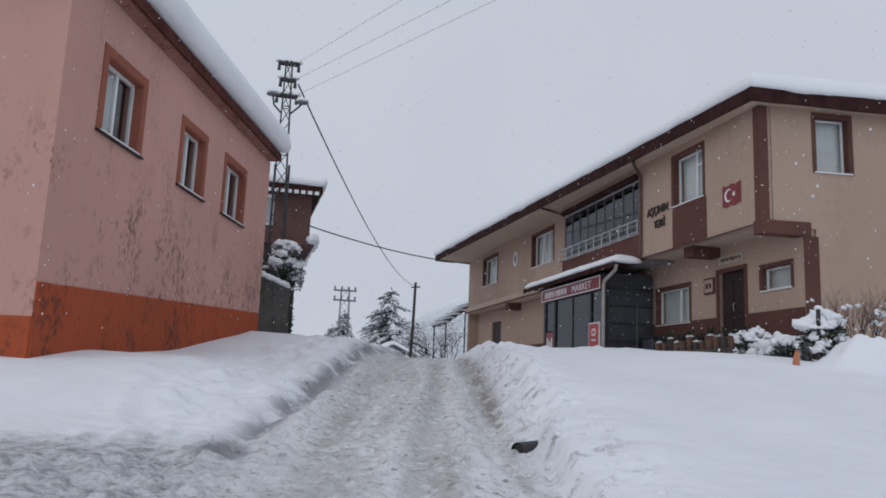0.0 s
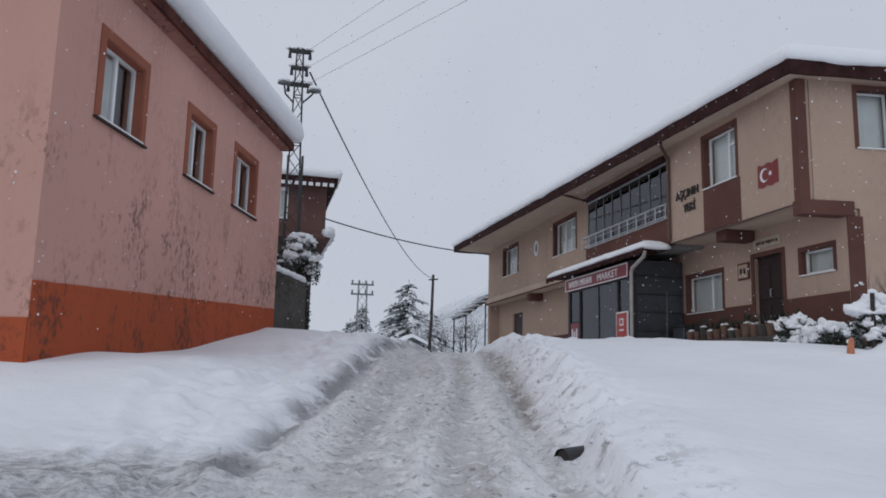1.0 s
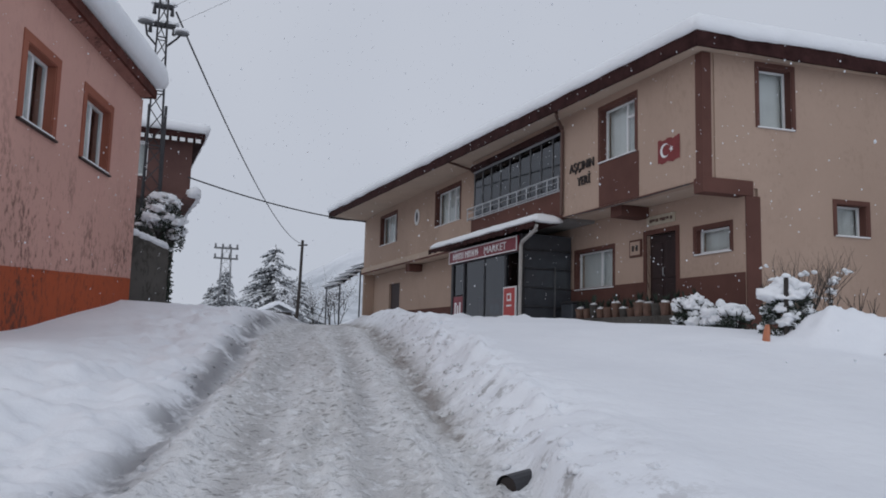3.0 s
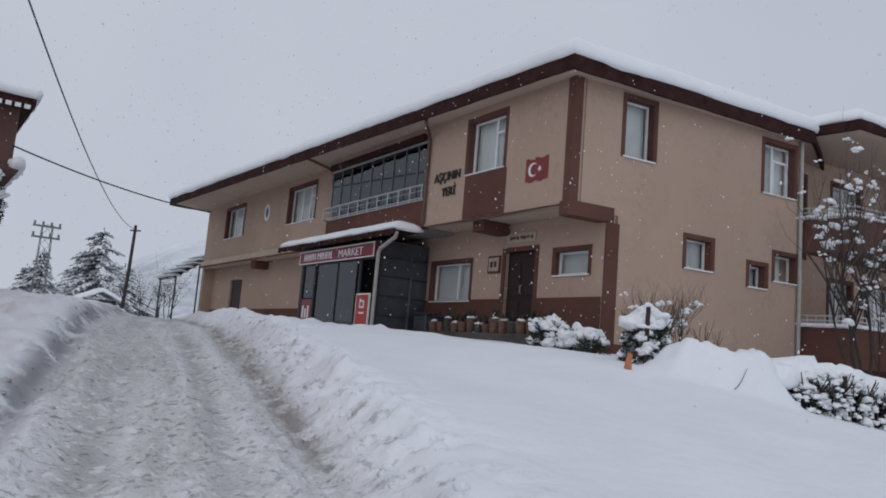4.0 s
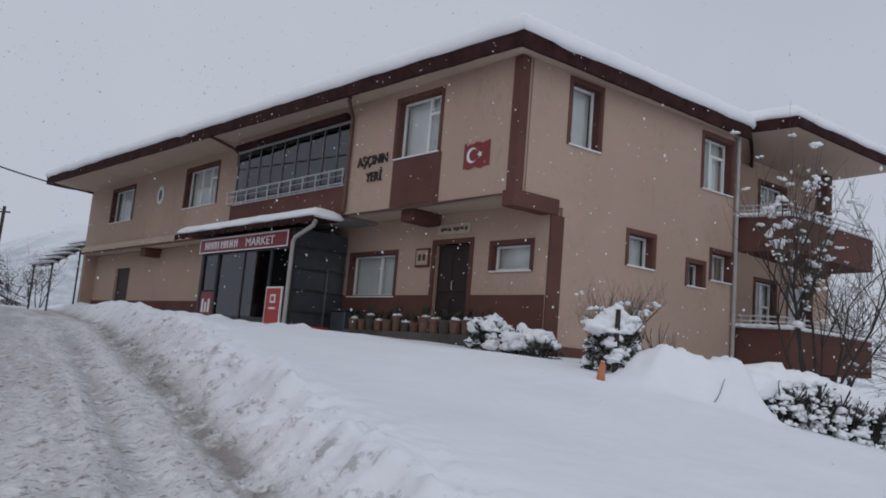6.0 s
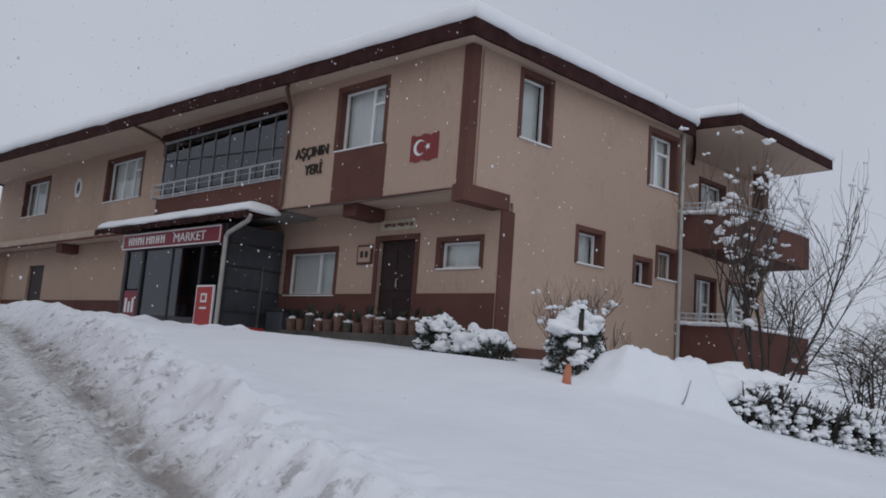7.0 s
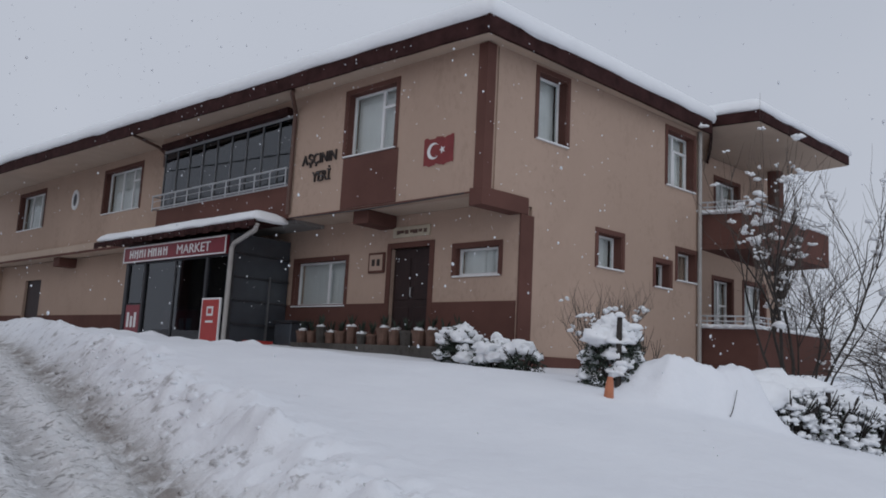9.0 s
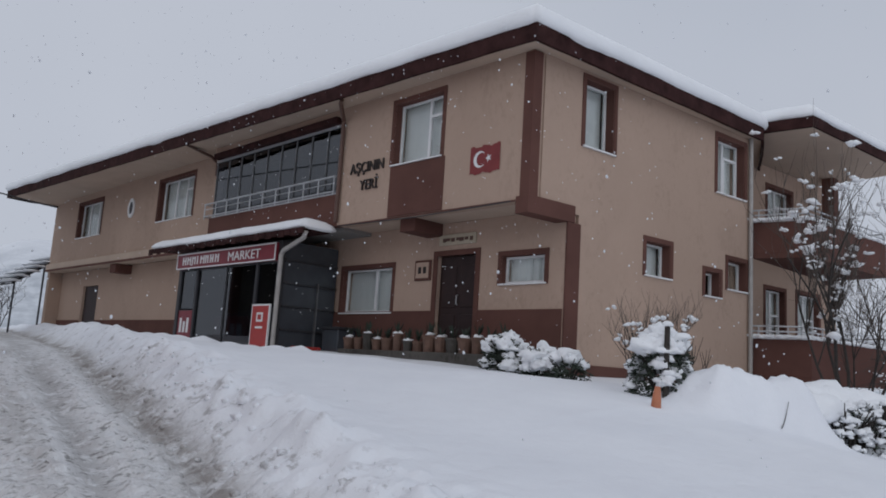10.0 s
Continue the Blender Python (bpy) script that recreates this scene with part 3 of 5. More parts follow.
# brown corner pilasters, beams and bands
part("pilaster", FU.block(18.972, 19.2, -0.028, 0.0, 5.7, 8.5, 0.006), BROWN, house, "dark brown corner pilaster")
part("pilaster", SW.block(-0.03, 0.2, -0.03, 0.0, 5.72, 8.5, 0.006), BROWN, house)
part("beam", SW.block(-0.04, 1.22, -0.04, 0.3, 5.42, 5.75, 0.012), BROWN, house, "brown cantilever beam")
part("beam", box((9.98, 22.28, 5.40), (10.82, 22.76, 5.684), None, None, 0.012), BROWN, house)
part("beam", box((10.2, 38.7, 5.28), (10.82, 39.2, 5.6), None, None, 0.012), BROWN, house)
part("pilaster", SW.block(1.035, 1.4, -0.03, 0.02, 1.8, 5.42, 0.01), BROWN, house)
part("ledge_band", FB.block(31.12, 46.05, -0.14, 0.3, 5.60, 5.92, 0.012), SOFFIT, house)
part("ledge_stripe", FB.block(31.12, 46.07, -0.165, -0.14, 5.60, 5.68, 0.004), BROWN, house)
part("ledge_stripe", FU.block(19.2, 24.78, -0.015, 0.0, 5.655, 5.69, 0.004), BROWN, house)
part("window_apron", FU.block(21.25, 22.95, -0.02, 0.0, 5.70, 6.82, 0.004), BROWN, house, "brown painted panel under the window")
for a, b in ((18.95, 21.1), (22.5, 26.2)):
    part("dado", FL.block(a, b, -0.02, 0.0, 2.3, 3.78, 0.004), BROWN, house, "brown painted dado")
for a, b in ((31.3, 41.68), (43.42, 46.3)):
    part("dado", FL.block(a, b, -0.02, 0.0, 2.3, 3.6, 0.004), BROWN, house)
part("plinth", SW.block(1.4, su(17.1), -0.03, 0.0, 1.5, 2.78, 0.01), BROWN, house)

window(FU, house, *upper, split=(0.37,), inset=0.17, first=True)
window(FB, house, 33.25, 35.75, 6.86, 8.24, split=(0.33, 0.62), inset=0.17, first=True)
window(FB, house, 40.8, 43.25, 6.86, 8.24, split=(0.3, 0.66), inset=0.17, transom=False)
window(FL, house, 23.88, 25.75, 3.76, 4.82, split=(0.38,), inset=0.12, transom=False)
window(FL, house, 19.4, 20.5, 4.3, 4.86, split=(), inset=0.12, transom=False)
for i, h in enumerate(side_upper + side_lower):
    window(SW, house, *h, split=(0.45,) if i == 1 else (), inset=0.2, transom=i == 1, sill=True)
for h in rec_low + rec_up:
    window(RW, house, *h, split=(0.5,), inset=0.15, sill=False)
# small oval window
lz = bmesh.new()
lo = [(0.27 * math.cos(k * math.pi / 8) * -1, 0.36 * math.sin(k * math.pi / 8)) for k in range(16)]
li = [(u * 0.62, v * 0.66) for u, v in lo]
vo = [[lz.verts.new(FB.at(38.0 + u, d, 7.58 + v)) for u, v in lo] for d in (-0.04, 0.0)]
vi = [[lz.verts.new(FB.at(38.0 + u, d, 7.58 + v)) for u, v in li] for d in (-0.04, 0.0)]
for k in range(16):
    j = (k + 1) % 16
    lz.faces.new((vo[0][k], vo[0][j], vi[0][j], vi[0][k]))
    lz.faces.new((vo[1][k], vo[1][j], vo[0][j], vo[0][k]))
    lz.faces.new((vi[0][k], vi[0][j], vi[1][j], vi[1][k]))
loz = part("oval_window", lz, WHITE, house, "small white-rimmed oval window")
lp = bmesh.new()
lp.faces.new([lp.verts.new(FB.at(38.0 + u, -0.008, 7.58 + v)) for u, v in li])
part("pane", lp, DARKMETAL, loz)

# front door and side door
door = part("door", FL.block(21.22, 22.37, 0.1, 0.16, 2.9, 4.96, 0.005), DARKWOOD, house, "dark brown panelled entrance door")
for a, b in ((21.3, 21.72), (21.86, 22.28)):
    for c, e in ((3.05, 3.7), (3.85, 4.75)):
        part("door_panel", FL.block(a, b, 0.08, 0.1, c, e, 0.012), DARKWOOD, door)
part("door_handle", tube([FL.at(21.78, 0.08, 3.9), FL.at(21.78, 0.03, 3.92), FL.at(21.78, 0.03, 4.1), FL.at(21.78, 0.08, 4.12)], 0.012), RAIL, door)
s = bmesh.new()
for a, b, c, e in ((21.1, 21.22, 2.6, 5.08), (22.37, 22.5, 2.6, 5.08), (21.22, 22.37, 4.96, 5.08)):
    FL.block(a, b, -0.03, 0.1, c, e, 0.008, s)
part("door_surround", s, BROWN, house)
part("side_door", FL.block(41.75, 43.35, 0.1, 0.16, 2.9, 4.98, 0.005), DARKWOOD, house, "dark brown side door")
# notice plate and meter box beside the door
plate = part("meter_box", FL.block(22.56, 23.07, -0.05, 0.0, 4.45, 4.9, 0.012), BROWN, house, "small framed meter box")
part("meter_face", FL.block(22.61, 23.02, -0.058, -0.05, 4.5, 4.85, 0.004), BEIGE, plate)
for a in (22.68, 22.84):
    part("meter_dial", FL.block(a, a + 0.1, -0.066, -0.058, 4.6, 4.75, 0.004), LETTERDARK, plate)
plq = part("plaque", FL.block(21.24, 22.34, -0.035, 0.0, 5.19, 5.42, 0.006), paint("plaque_tile", (0.50, 0.44, 0.34), 0.5), house, "pale tile plaque with unreadable script")
for i in range(7):
    part("script_bar", FL.block(21.32 + i * 0.135, 21.41 + i * 0.135 + 0.02 * (i % 3), -0.04, -0.035, 5.255 + 0.02 * (i % 2), 5.34, 0.0), PIPEBROWN, plq)

# painted flag with crescent and star
fb = bmesh.new()
rowa = [[fb.verts.new(FU.at(19.74 + 0.78 * i / 16, -0.012, z + 0.02 * math.sin(i * 0.9 + z) + 0.012 * math.sin(i * 2.3))) for i in range(17)] for z in (6.31, 6.85)]
for i in range(16):
    fb.faces.new((rowa[0][i], rowa[0][i + 1], rowa[1][i + 1], rowa[1][i]))
flag = part("flag_plate", fb, FLAGRED, house, "red flag plate with white crescent and star")
cr = bmesh.new()
outer, inner = [], []
for i in range(25):
    a = radians(38 + i * (360 - 76) / 24)
    outer.append((0.165 * math.cos(a), 0.165 * math.sin(a)))
for i in range(25):
    a = radians(48 + i * (360 - 96) / 24)
    inner.append((0.045 + 0.13 * math.cos(a), 0.13 * math.sin(a)))
for i in range(24):
    cr.faces.new([cr.verts.new(FU.at(20.26 - u, -0.017, 6.59 + v)) for u, v in (outer[i], outer[i + 1], inner[i + 1], inner[i])])
part("crescent", cr, LETTER, flag)
st = bmesh.new()
st.faces.new([st.verts.new(FU.at(20.03 - r * math.cos(radians(36 * i + 180)), -0.017, 6.59 + r * math.sin(radians(36 * i + 180)))) for i in range(10) for r in (0.085 if i % 2 == 0 else 0.034,)])
part("star", st, LETTER, flag)


def lettering(words, plane, u, z, size, material, parent, depth=0.01, off=-0.02, name="lettering", stretch=1.0, align="LEFT"):
    c = bpy.data.curves.new(name, "FONT")
    c.body, c.size, c.extrude, c.align_x = words, size, depth, align
    c.materials.append(material)
    ob = new(name, c)
    m = Matrix(((-plane.u.x, 0, -plane.n.x, 0), (-plane.u.y, 0, -plane.n.y, 0), (0, 1, 0, 0), (0, 0, 0, 1)))
    ob.matrix_basis = Matrix.Translation(plane.at(u, off, z)) @ m @ Matrix.Diagonal((stretch, 1, 1, 1))
    PLACE_basis = ob.matrix_basis.copy()
    hang(ob, parent)
    ob.matrix_basis = PLACE_basis
    return ob


lettering("AŞÇININ", FU, 24.38, 6.84, 0.34, LETTERDARK, house, 0.02, -0.025, stretch=0.88)
lettering("YERİ", FU, 23.98, 6.42, 0.34, LETTERDARK, house, 0.02, -0.025, stretch=0.88)

# glazed balcony over the shop
part("parapet", box((9.78, 24.78, 5.68), (9.98, 31.12, 6.46), None, None, 0.01), BROWN, house, "brown balcony parapet")
part("balcony_floor", box((9.98, 24.78, 5.6), (13.0, 31.12, 5.7)), INSIDE, house)
part("lintel", box((9.78, 24.78, 8.34), (10.08, 31.12, 8.66)), BEIGE, house)
part("awning_box", box((9.66, 25.0, 8.2), (9.90, 31.0, 8.36), None, None, 0.02), FASCIA, house, "dark rolled awning box over the glazing")
part("balcony_back", box((12.6, 24.78, 5.7), (12.8, 31.12, 8.66)), INSIDE, house)
part("balcony_cheek", box((10.08, 31.0, 5.7), (12.6, 31.12, 8.66)), BEIGE, house)
part("balcony_cheek", box((10.08, 24.78, 5.7), (12.6, 24.9, 8.66)), BEIGE, house)
glz = bmesh.new()
for z in (6.46, 8.14):
    box((9.84, 24.8, z), (9.92, 31.1, z + 0.06), glz)
gf = part("balcony_glazing", glz, RAIL, house, "folding glass balcony enclosure")
for i in range(10):
    y = 24.84 + i * 6.22 / 9
    part("mullion", box((9.85, y - 0.015, 6.52), (9.91, y + 0.015, 8.14), None, None, 0.004), GALV, gf)
    if i < 9:
        p = part("pane", box((9.875, y + 0.022, 6.52), (9.885, y + 6.22 / 9 - 0.022, 8.14)), TINTED, gf)
        p.visible_shadow = False
rl = bmesh.new()
for z, r in ((6.86, 0.026), (6.70, 0.013), (6.50, 0.02)):
    tube([(9.68, 24.86, z), (9.68, 31.25, z)], r, 8, rl)
for z in (6.86, 6.50):
    tube([(9.68, 31.25, z), (10.24, 31.25, z)], 0.02, 8, rl)
rail = part("balcony_rail", rl, RAIL, house, "light metal balcony rail")
for i in range(11):
    y = 24.9 + i * 0.632
    part("baluster", tube([(9.68, y, 6.42), (9.68, y, 6.86)], 0.018, 6), RAIL, rail)

# roof: tiles under a thick snow cover
EAVES = [(9.28, 18.58), (17.2, 17.96), (24.4, 21.5), (24.9, 47.8), (8.18, 45.9)]
roof = part("roof", rings_over(EAVES, [(0.5, 8.67), (0.06, 8.67), (0.06, 8.78), (3.0, 9.5), (6.0, 10.1)], 1.0, 0.0), TILE, house, "hip roof under thick snow")
part("fascia", rings_over(EAVES, [(0.07, 8.44), (0.0, 8.44), (0.0, 8.72), (-0.01, 8.75), (0.03, 8.80), (0.09, 8.82)], 0.11, 0.028, 3.0, False), FASCIA, roof, "dark brown eaves board")
part("eaves_soffit", rings_over(EAVES, [(0.07, 8.50), (1.0, 8.55), (2.4, 8.62)], 1.0, 0.0, 0.0, False), SOFFIT, roof)
part("roof_snow", rings_over(EAVES, [(0.1, 8.74), (-0.03, 8.77), (-0.07, 8.86), (-0.05, 9.0), (0.06, 9.15), (0.25, 9.27), (0.5, 9.36), (1.0, 9.48), (3.0, 9.95), (6.0, 10.5)], 0.22, 0.04, 1.0), SNOW, roof, "thick rounded snow cover", True)
BAY = [(17.15, 19.5), (17.46, 16.92), (22.75, 16.42), (23.2, 19.3)]
bay_roof = part("bay_roof", rings_over(BAY, [(0.5, 8.72), (0.04, 8.7), (0.0, 8.7), (0.0, 8.96), (0.06, 8.96), (0.8, 9.1)], 0.5, 0.004), FASCIA, house, "small hip roof over the balconies")
part("bay_soffit", rings_over(BAY, [(0.03, 8.68), (1.2, 8.69)], 0.6, 0.0), SOFFIT, bay_roof)
part("bay_snow", rings_over(BAY, [(0.1, 8.95), (-0.03, 8.97), (-0.06, 9.05), (0.0, 9.2), (0.15, 9.3), (0.4, 9.38), (0.85, 9.45)], 0.2, 0.04, 5.0), SNOW, bay_roof, "", True)

# gutters' downpipes
dp = tube([(9.2, 24.2, 8.46), (9.25, 24.3, 8.42), (9.68, 24.72, 8.2), (9.70, 24.74, 8.1), (9.70, 24.74, 5.75)], 0.05, 10)
part("downpipe", dp, PIPEBROWN, house, "brown rain pipe")
part("downpipe", tube([(8.85, 31.2, 8.5), (9.9, 31.6, 8.42), (10.16, 31.7, 8.3), (10.17, 31.7, 7.9)], 0.045, 10), PIPEBROWN, house)
e = SW.at(7.3, -0.07, 0)
part("downpipe", tube([(e.x, e.y, 8.5), (e.x, e.y, 2.4)], 0.05, 10), PIPE, house, "grey rain pipe")
part("downpipe", tube([(10.75, 46.2, 8.4), (10.72, 46.2, 3.0)], 0.04, 8), DARKMETAL, house)
part("cable", tube([(9.74, 19.4, 5.66), (9.75, 22.0, 5.62), (9.74, 24.7, 5.66)], 0.012, 5), DARKMETAL, house)

# balconies of the bay
for z0, z1 in ((2.86, 3.74), (5.72, 6.5)):
    corners = [SW.at(7.45, -0.02, 0), Vector((17.5, 17.02, 0)), Vector((21.45, 16.62, 0)), Vector((21.7, 18.3, 0))]
    bm = bmesh.new()
    for a, b in zip(corners, corners[1:]):
        d = (b - a).normalized()
        pl = Plane((a.x, a.y), (d.x, d.y), (-d.y, d.x))
        pl.block(0, (b - a).length, 0.0, 0.15, z0, z1, 0.008, bm)
    bal = part("balcony", bm, BROWN, house, "brown balcony with a snow-topped parapet")
    fl = bmesh.new()
    fl.faces.new([fl.verts.new((*(c.xy), z0 + 0.01)) for c in corners])
    fl.faces.new([fl.verts.new((*(c.xy), z0 - 0.12)) for c in corners][::-1])
    for a, b in zip(corners, corners[1:] + corners[:1]):
        fl.faces.new([fl.verts.new(p) for p in ((a.x, a.y, z0 - 0.12), (b.x, b.y, z0 - 0.12), (b.x, b.y, z0), (a.x, a.y, z0))])
    part("balcony_slab", fl, BROWN, bal)
    r = bmesh.new()
    for h in (0.26, 0.14):
        tube([(c.x, c.y + 0.07, z1 + h) for c in corners[:3]] + [(21.6, 18.2, z1 + h)], 0.02, 6, r)
    for a, b in zip(corners, corners[1:]):
        for i in range(7):
            p = a.lerp(b, i / 6)
            tube([(p.x, p.y + 0.07, z1), (p.x, p.y + 0.07, z1 + 0.26)], 0.014, 5, r)
    part("balcony_rail", r, RAIL, bal)
    sb = bmesh.new()
    for a, b in zip(corners, corners[1:]):
        for i in range(14):
            p = a.lerp(b, (i + 0.5) / 14)
            blob(sb, (p.x, p.y + 0.07, z1), (0.2, 0.14, 0.07), 0.3, 2, i)
    tagged(part("balcony_snow", sb, SNOW, bal, "", True), kind="stuff")
part("bay_base", box((17.2, 17.4, 1.2), (21.2, 20.0, 2.74)), BROWN, house)
part("column", box((22.3, 18.2, 5.6), (22.65, 18.55, 8.7), None, None, 0.01), BROWN, house)

# ---- shop front built on to the house ----
shop = thing("market_shop", (9.6, 28.6, 2.7), "dark framed market shop front with a red sign board", "shop")
SH = Plane((9.1, 0), (0, 1), (1, 0))
for y, w in ((31.1, 0.16), (30.1, 0.1), (27.0, 0.1), (26.02, 0.16)):
    part("post", SH.block(y - w / 2, y + w / 2, 0.0, 0.12, 2.4, 5.32, 0.008), DARKMETAL, shop)
part("header", SH.block(26.0, 31.2, 0.02, 0.14, 4.8, 5.34, 0.006), DARKMETAL, shop)
for a, b in ((26.1, 26.95), (30.15, 31.02)):
    p = part("pane", SH.block(a, b, 0.05, 0.06, 3.75, 4.8), TINTED, shop)
    p.visible_shadow = False
    part("panel", SH.block(a, b, 0.04, 0.07, 2.4, 3.72), DARKMETAL, shop)
part("side_panel", box((9.25, 26.0, 2.4), (10.78, 26.06, 5.34)), SHOPGLASS, shop, "dark side wall with shelves")
for z in (3.2, 3.75, 4.3, 4.85):
    part("rail", box((9.25, 25.96, z), (10.78, 26.0, z + 0.05), None, None, 0.006), DARKMETAL, shop)
part("post", box((10.2, 25.94, 2.5), (10.24, 25.99, 4.4)), GALV, shop)
part("far_panel", box((9.25, 31.06, 2.4), (10.78, 31.12, 5.34)), DARKWOOD, shop)
part("shop_ceiling", box((9.25, 26.06, 5.2), (10.8, 31.06, 5.3)), INSIDE, shop)
part("shop_floor", box((9.0, 26.0, 2.5), (14.0, 31.1, 2.72)), INSIDE, shop)
# near-black sheets added across the room behind, standing in for its shade
for a, b in ((26.08, 28.3), (28.34, 31.04)):
    part("shade_panel", box((10.74, a, 2.72), (10.77, b, 5.2)), DARKWOOD, shop)
for a, b in ((27.05, 28.5), (28.56, 30.05)):
    p = part("door_pane", SH.block(a, b, 0.055, 0.065, 2.72, 4.8), TINTED, shop)
    p.visible_shadow = False
part("entrance_stile", SH.block(28.5, 28.56, 0.03, 0.09, 2.72, 4.8, 0.006), DARKMETAL, shop)
for i in range(4):
    shelf = part("shelf", box((11.6, 27.0 + i * 0.95, 2.72), (12.0, 27.8 + i * 0.95, 4.5), None, None, 0.02), INSIDE, shop)
    for j in range(4):
        part("goods", box((11.5, 27.05 + i * 0.95, 2.9 + j * 0.4), (11.62, 27.72 + i * 0.95, 3.15 + j * 0.4), None, None, 0.01), (SIGNRED, PIPE, POSTER, CLAY)[(i + j) % 4], shelf)
sign = part("sign_board", SH.block(26.08, 31.2, -0.08, 0.0, 4.84, 5.27, 0.01), SIGNRED, shop, "red sign board with white lettering")
fr = bmesh.new()
for a, b, c, d in ((26.08, 31.2, 4.84, 4.87), (26.08, 31.2, 5.24, 5.27), (26.08, 26.11, 4.87, 5.24), (31.17, 31.2, 4.87, 5.24)):
    SH.block(a, b, -0.1, -0.08, c, d, 0.0, fr)
part("sign_frame", fr, LETTER, sign)
lettering("MARKET", SH, 28.35, 4.94, 0.33, LETTER, sign, 0.006, -0.09, stretch=1.27)
for i, wd in enumerate((0.2, 0.2, 0.2, 0.07, 0.22, 0.18, 0.18, 0.2)):
    u = 30.85 - i * 0.27 + (0.06 if i > 3 else 0)
    bars = bmesh.new()
    SH.block(u - wd, u - wd + 0.055, -0.092, -0.081, 4.95, 5.17, 0.0, bars)
    if wd > 0.1:
        SH.block(u - 0.055, u, -0.092, -0.081, 4.95, 5.17, 0.0, bars)
        SH.block(u - wd + 0.055, u - 0.055, -0.092, -0.081, 5.04 + 0.03 * (i % 3), 5.085 + 0.03 * (i % 3), 0.0, bars)
    part("sign_mark", bars, LETTER, sign)

canopy = thing("shop_canopy", (9.4, 28.6, 5.4), "narrow dark canopy carrying thick snow over the shop", "canopy")
cb = bmesh.new()
vs = [cb.verts.new(p) for p in ((8.9, 24.95, 5.42), (9.74, 24.95, 5.5), (9.74, 32.6, 5.5), (8.9, 32.6, 5.42), (8.9, 24.95, 5.5), (9.74, 24.95, 5.58), (9.74, 32.6, 5.58), (8.9, 32.6, 5.5))]
for q in ((3, 2, 1, 0), (4, 5, 6, 7), (0, 1, 5, 4), (1, 2, 6, 5), (2, 3, 7, 6), (3, 0, 4, 7)):
    cb.faces.new([vs[i] for i in q])
part("canopy_sheet", cb, FASCIA, canopy)
sc = rings_over([(8.84, 24.8), (9.76, 24.8), (9.76, 32.62), (8.84, 32.62)], [(0.05, 5.5), (-0.03, 5.52), (-0.03, 5.57), (0.04, 5.66), (0.18, 5.75), (0.42, 5.82)], 0.18, 0.035, 2.0)
part("canopy_snow", sc, SNOW, canopy, "", True)
fr = bmesh.new()
for i in range(30):
    y = 24.72 + i * 0.27
    fr = box((8.83, y, 5.36 - 0.03 * (i % 2)), (8.86, y + 0.24, 5.5), fr)
part("canopy_edge", fr, FASCIA, canopy)
part("downpipe", tube([(8.92, 24.75, 5.4), (8.95, 24.85, 5.28), (9.02, 25.75, 5.05), (9.03, 25.85, 4.95), (9.03, 25.88, 2.6)], 0.055, 10), PIPE, canopy, "light grey rain pipe")

poster = thing("poster_board", (9.0, 26.45, 2.6), "red advertising board standing by the shop door", "sign")
part("board", SH.block(26.1, 26.82, -0.12, -0.06, 2.62, 3.76, 0.01), POSTER, poster)
part("board_rim", SH.block(26.06, 26.86, -0.115, -0.065, 2.58, 3.80, 0.01), LETTER, poster)
part("mark", SH.block(26.32, 26.6, -0.126, -0.12, 3.38, 3.6, 0.003), LETTER, poster)
part("mark", SH.block(26.38, 26.54, -0.13, -0.126, 3.43, 3.55, 0.002), POSTER, poster)
part("mark", SH.block(26.3, 26.62, -0.126, -0.12, 3.22, 3.27, 0.002), LETTER, poster)
poster2 = thing("poster", (9.0, 30.6, 2.7), "dark red poster on the lower shop window", "poster")
part("sheet", SH.block(30.2, 30.98, 0.02, 0.035, 2.9, 3.7, 0.003), SIGNRED, poster2)
for i in range(3):
    part("mark", SH.block(30.34 + i * 0.2, 30.46 + i * 0.2, 0.012, 0.02, 3.1, 3.5 - 0.1 * (i % 2), 0.002), LETTER, poster2)
cooler = thing("drinks_chest", (9.5, 28.2, 2.7), "dark red chest cooler in the shop entrance", "cooler")
part("body", box((9.25, 27.5, 2.72), (9.9, 29.2, 3.55), None, None, 0.03), SIGNRED, cooler)
part("lid", box((9.23, 27.48, 3.55), (9.92, 29.22, 3.62), None, None, 0.02), DARKMETAL, cooler)
for i in range(2):
    part("label", SH.block(27.7 + i * 0.35, 27.95 + i * 0.35, 0.135, 0.15, 3.05, 3.35, 0.003), PIPE, cooler)
crate = thing("red_crate", (9.9, 25.7, 2.8), "red plastic crate beside the shop", "crate")
part("crate", box((9.5, 25.45, 2.6), (10.1, 25.85, 2.86), None, None, 0.02), POSTER, crate)

bin_ = thing("storage_bin", (10.45, 25.3, 2.6), "dark grey plastic storage bin against the wall", "bin")
part("body", box((10.2, 24.95, 2.5), (10.72, 25.6, 3.3), None, None, 0.03), SHOPGLASS, bin_)
part("lid", box((10.17, 24.92, 3.3), (10.75, 25.63, 3.37), None, None, 0.02), DARKMETAL, bin_)

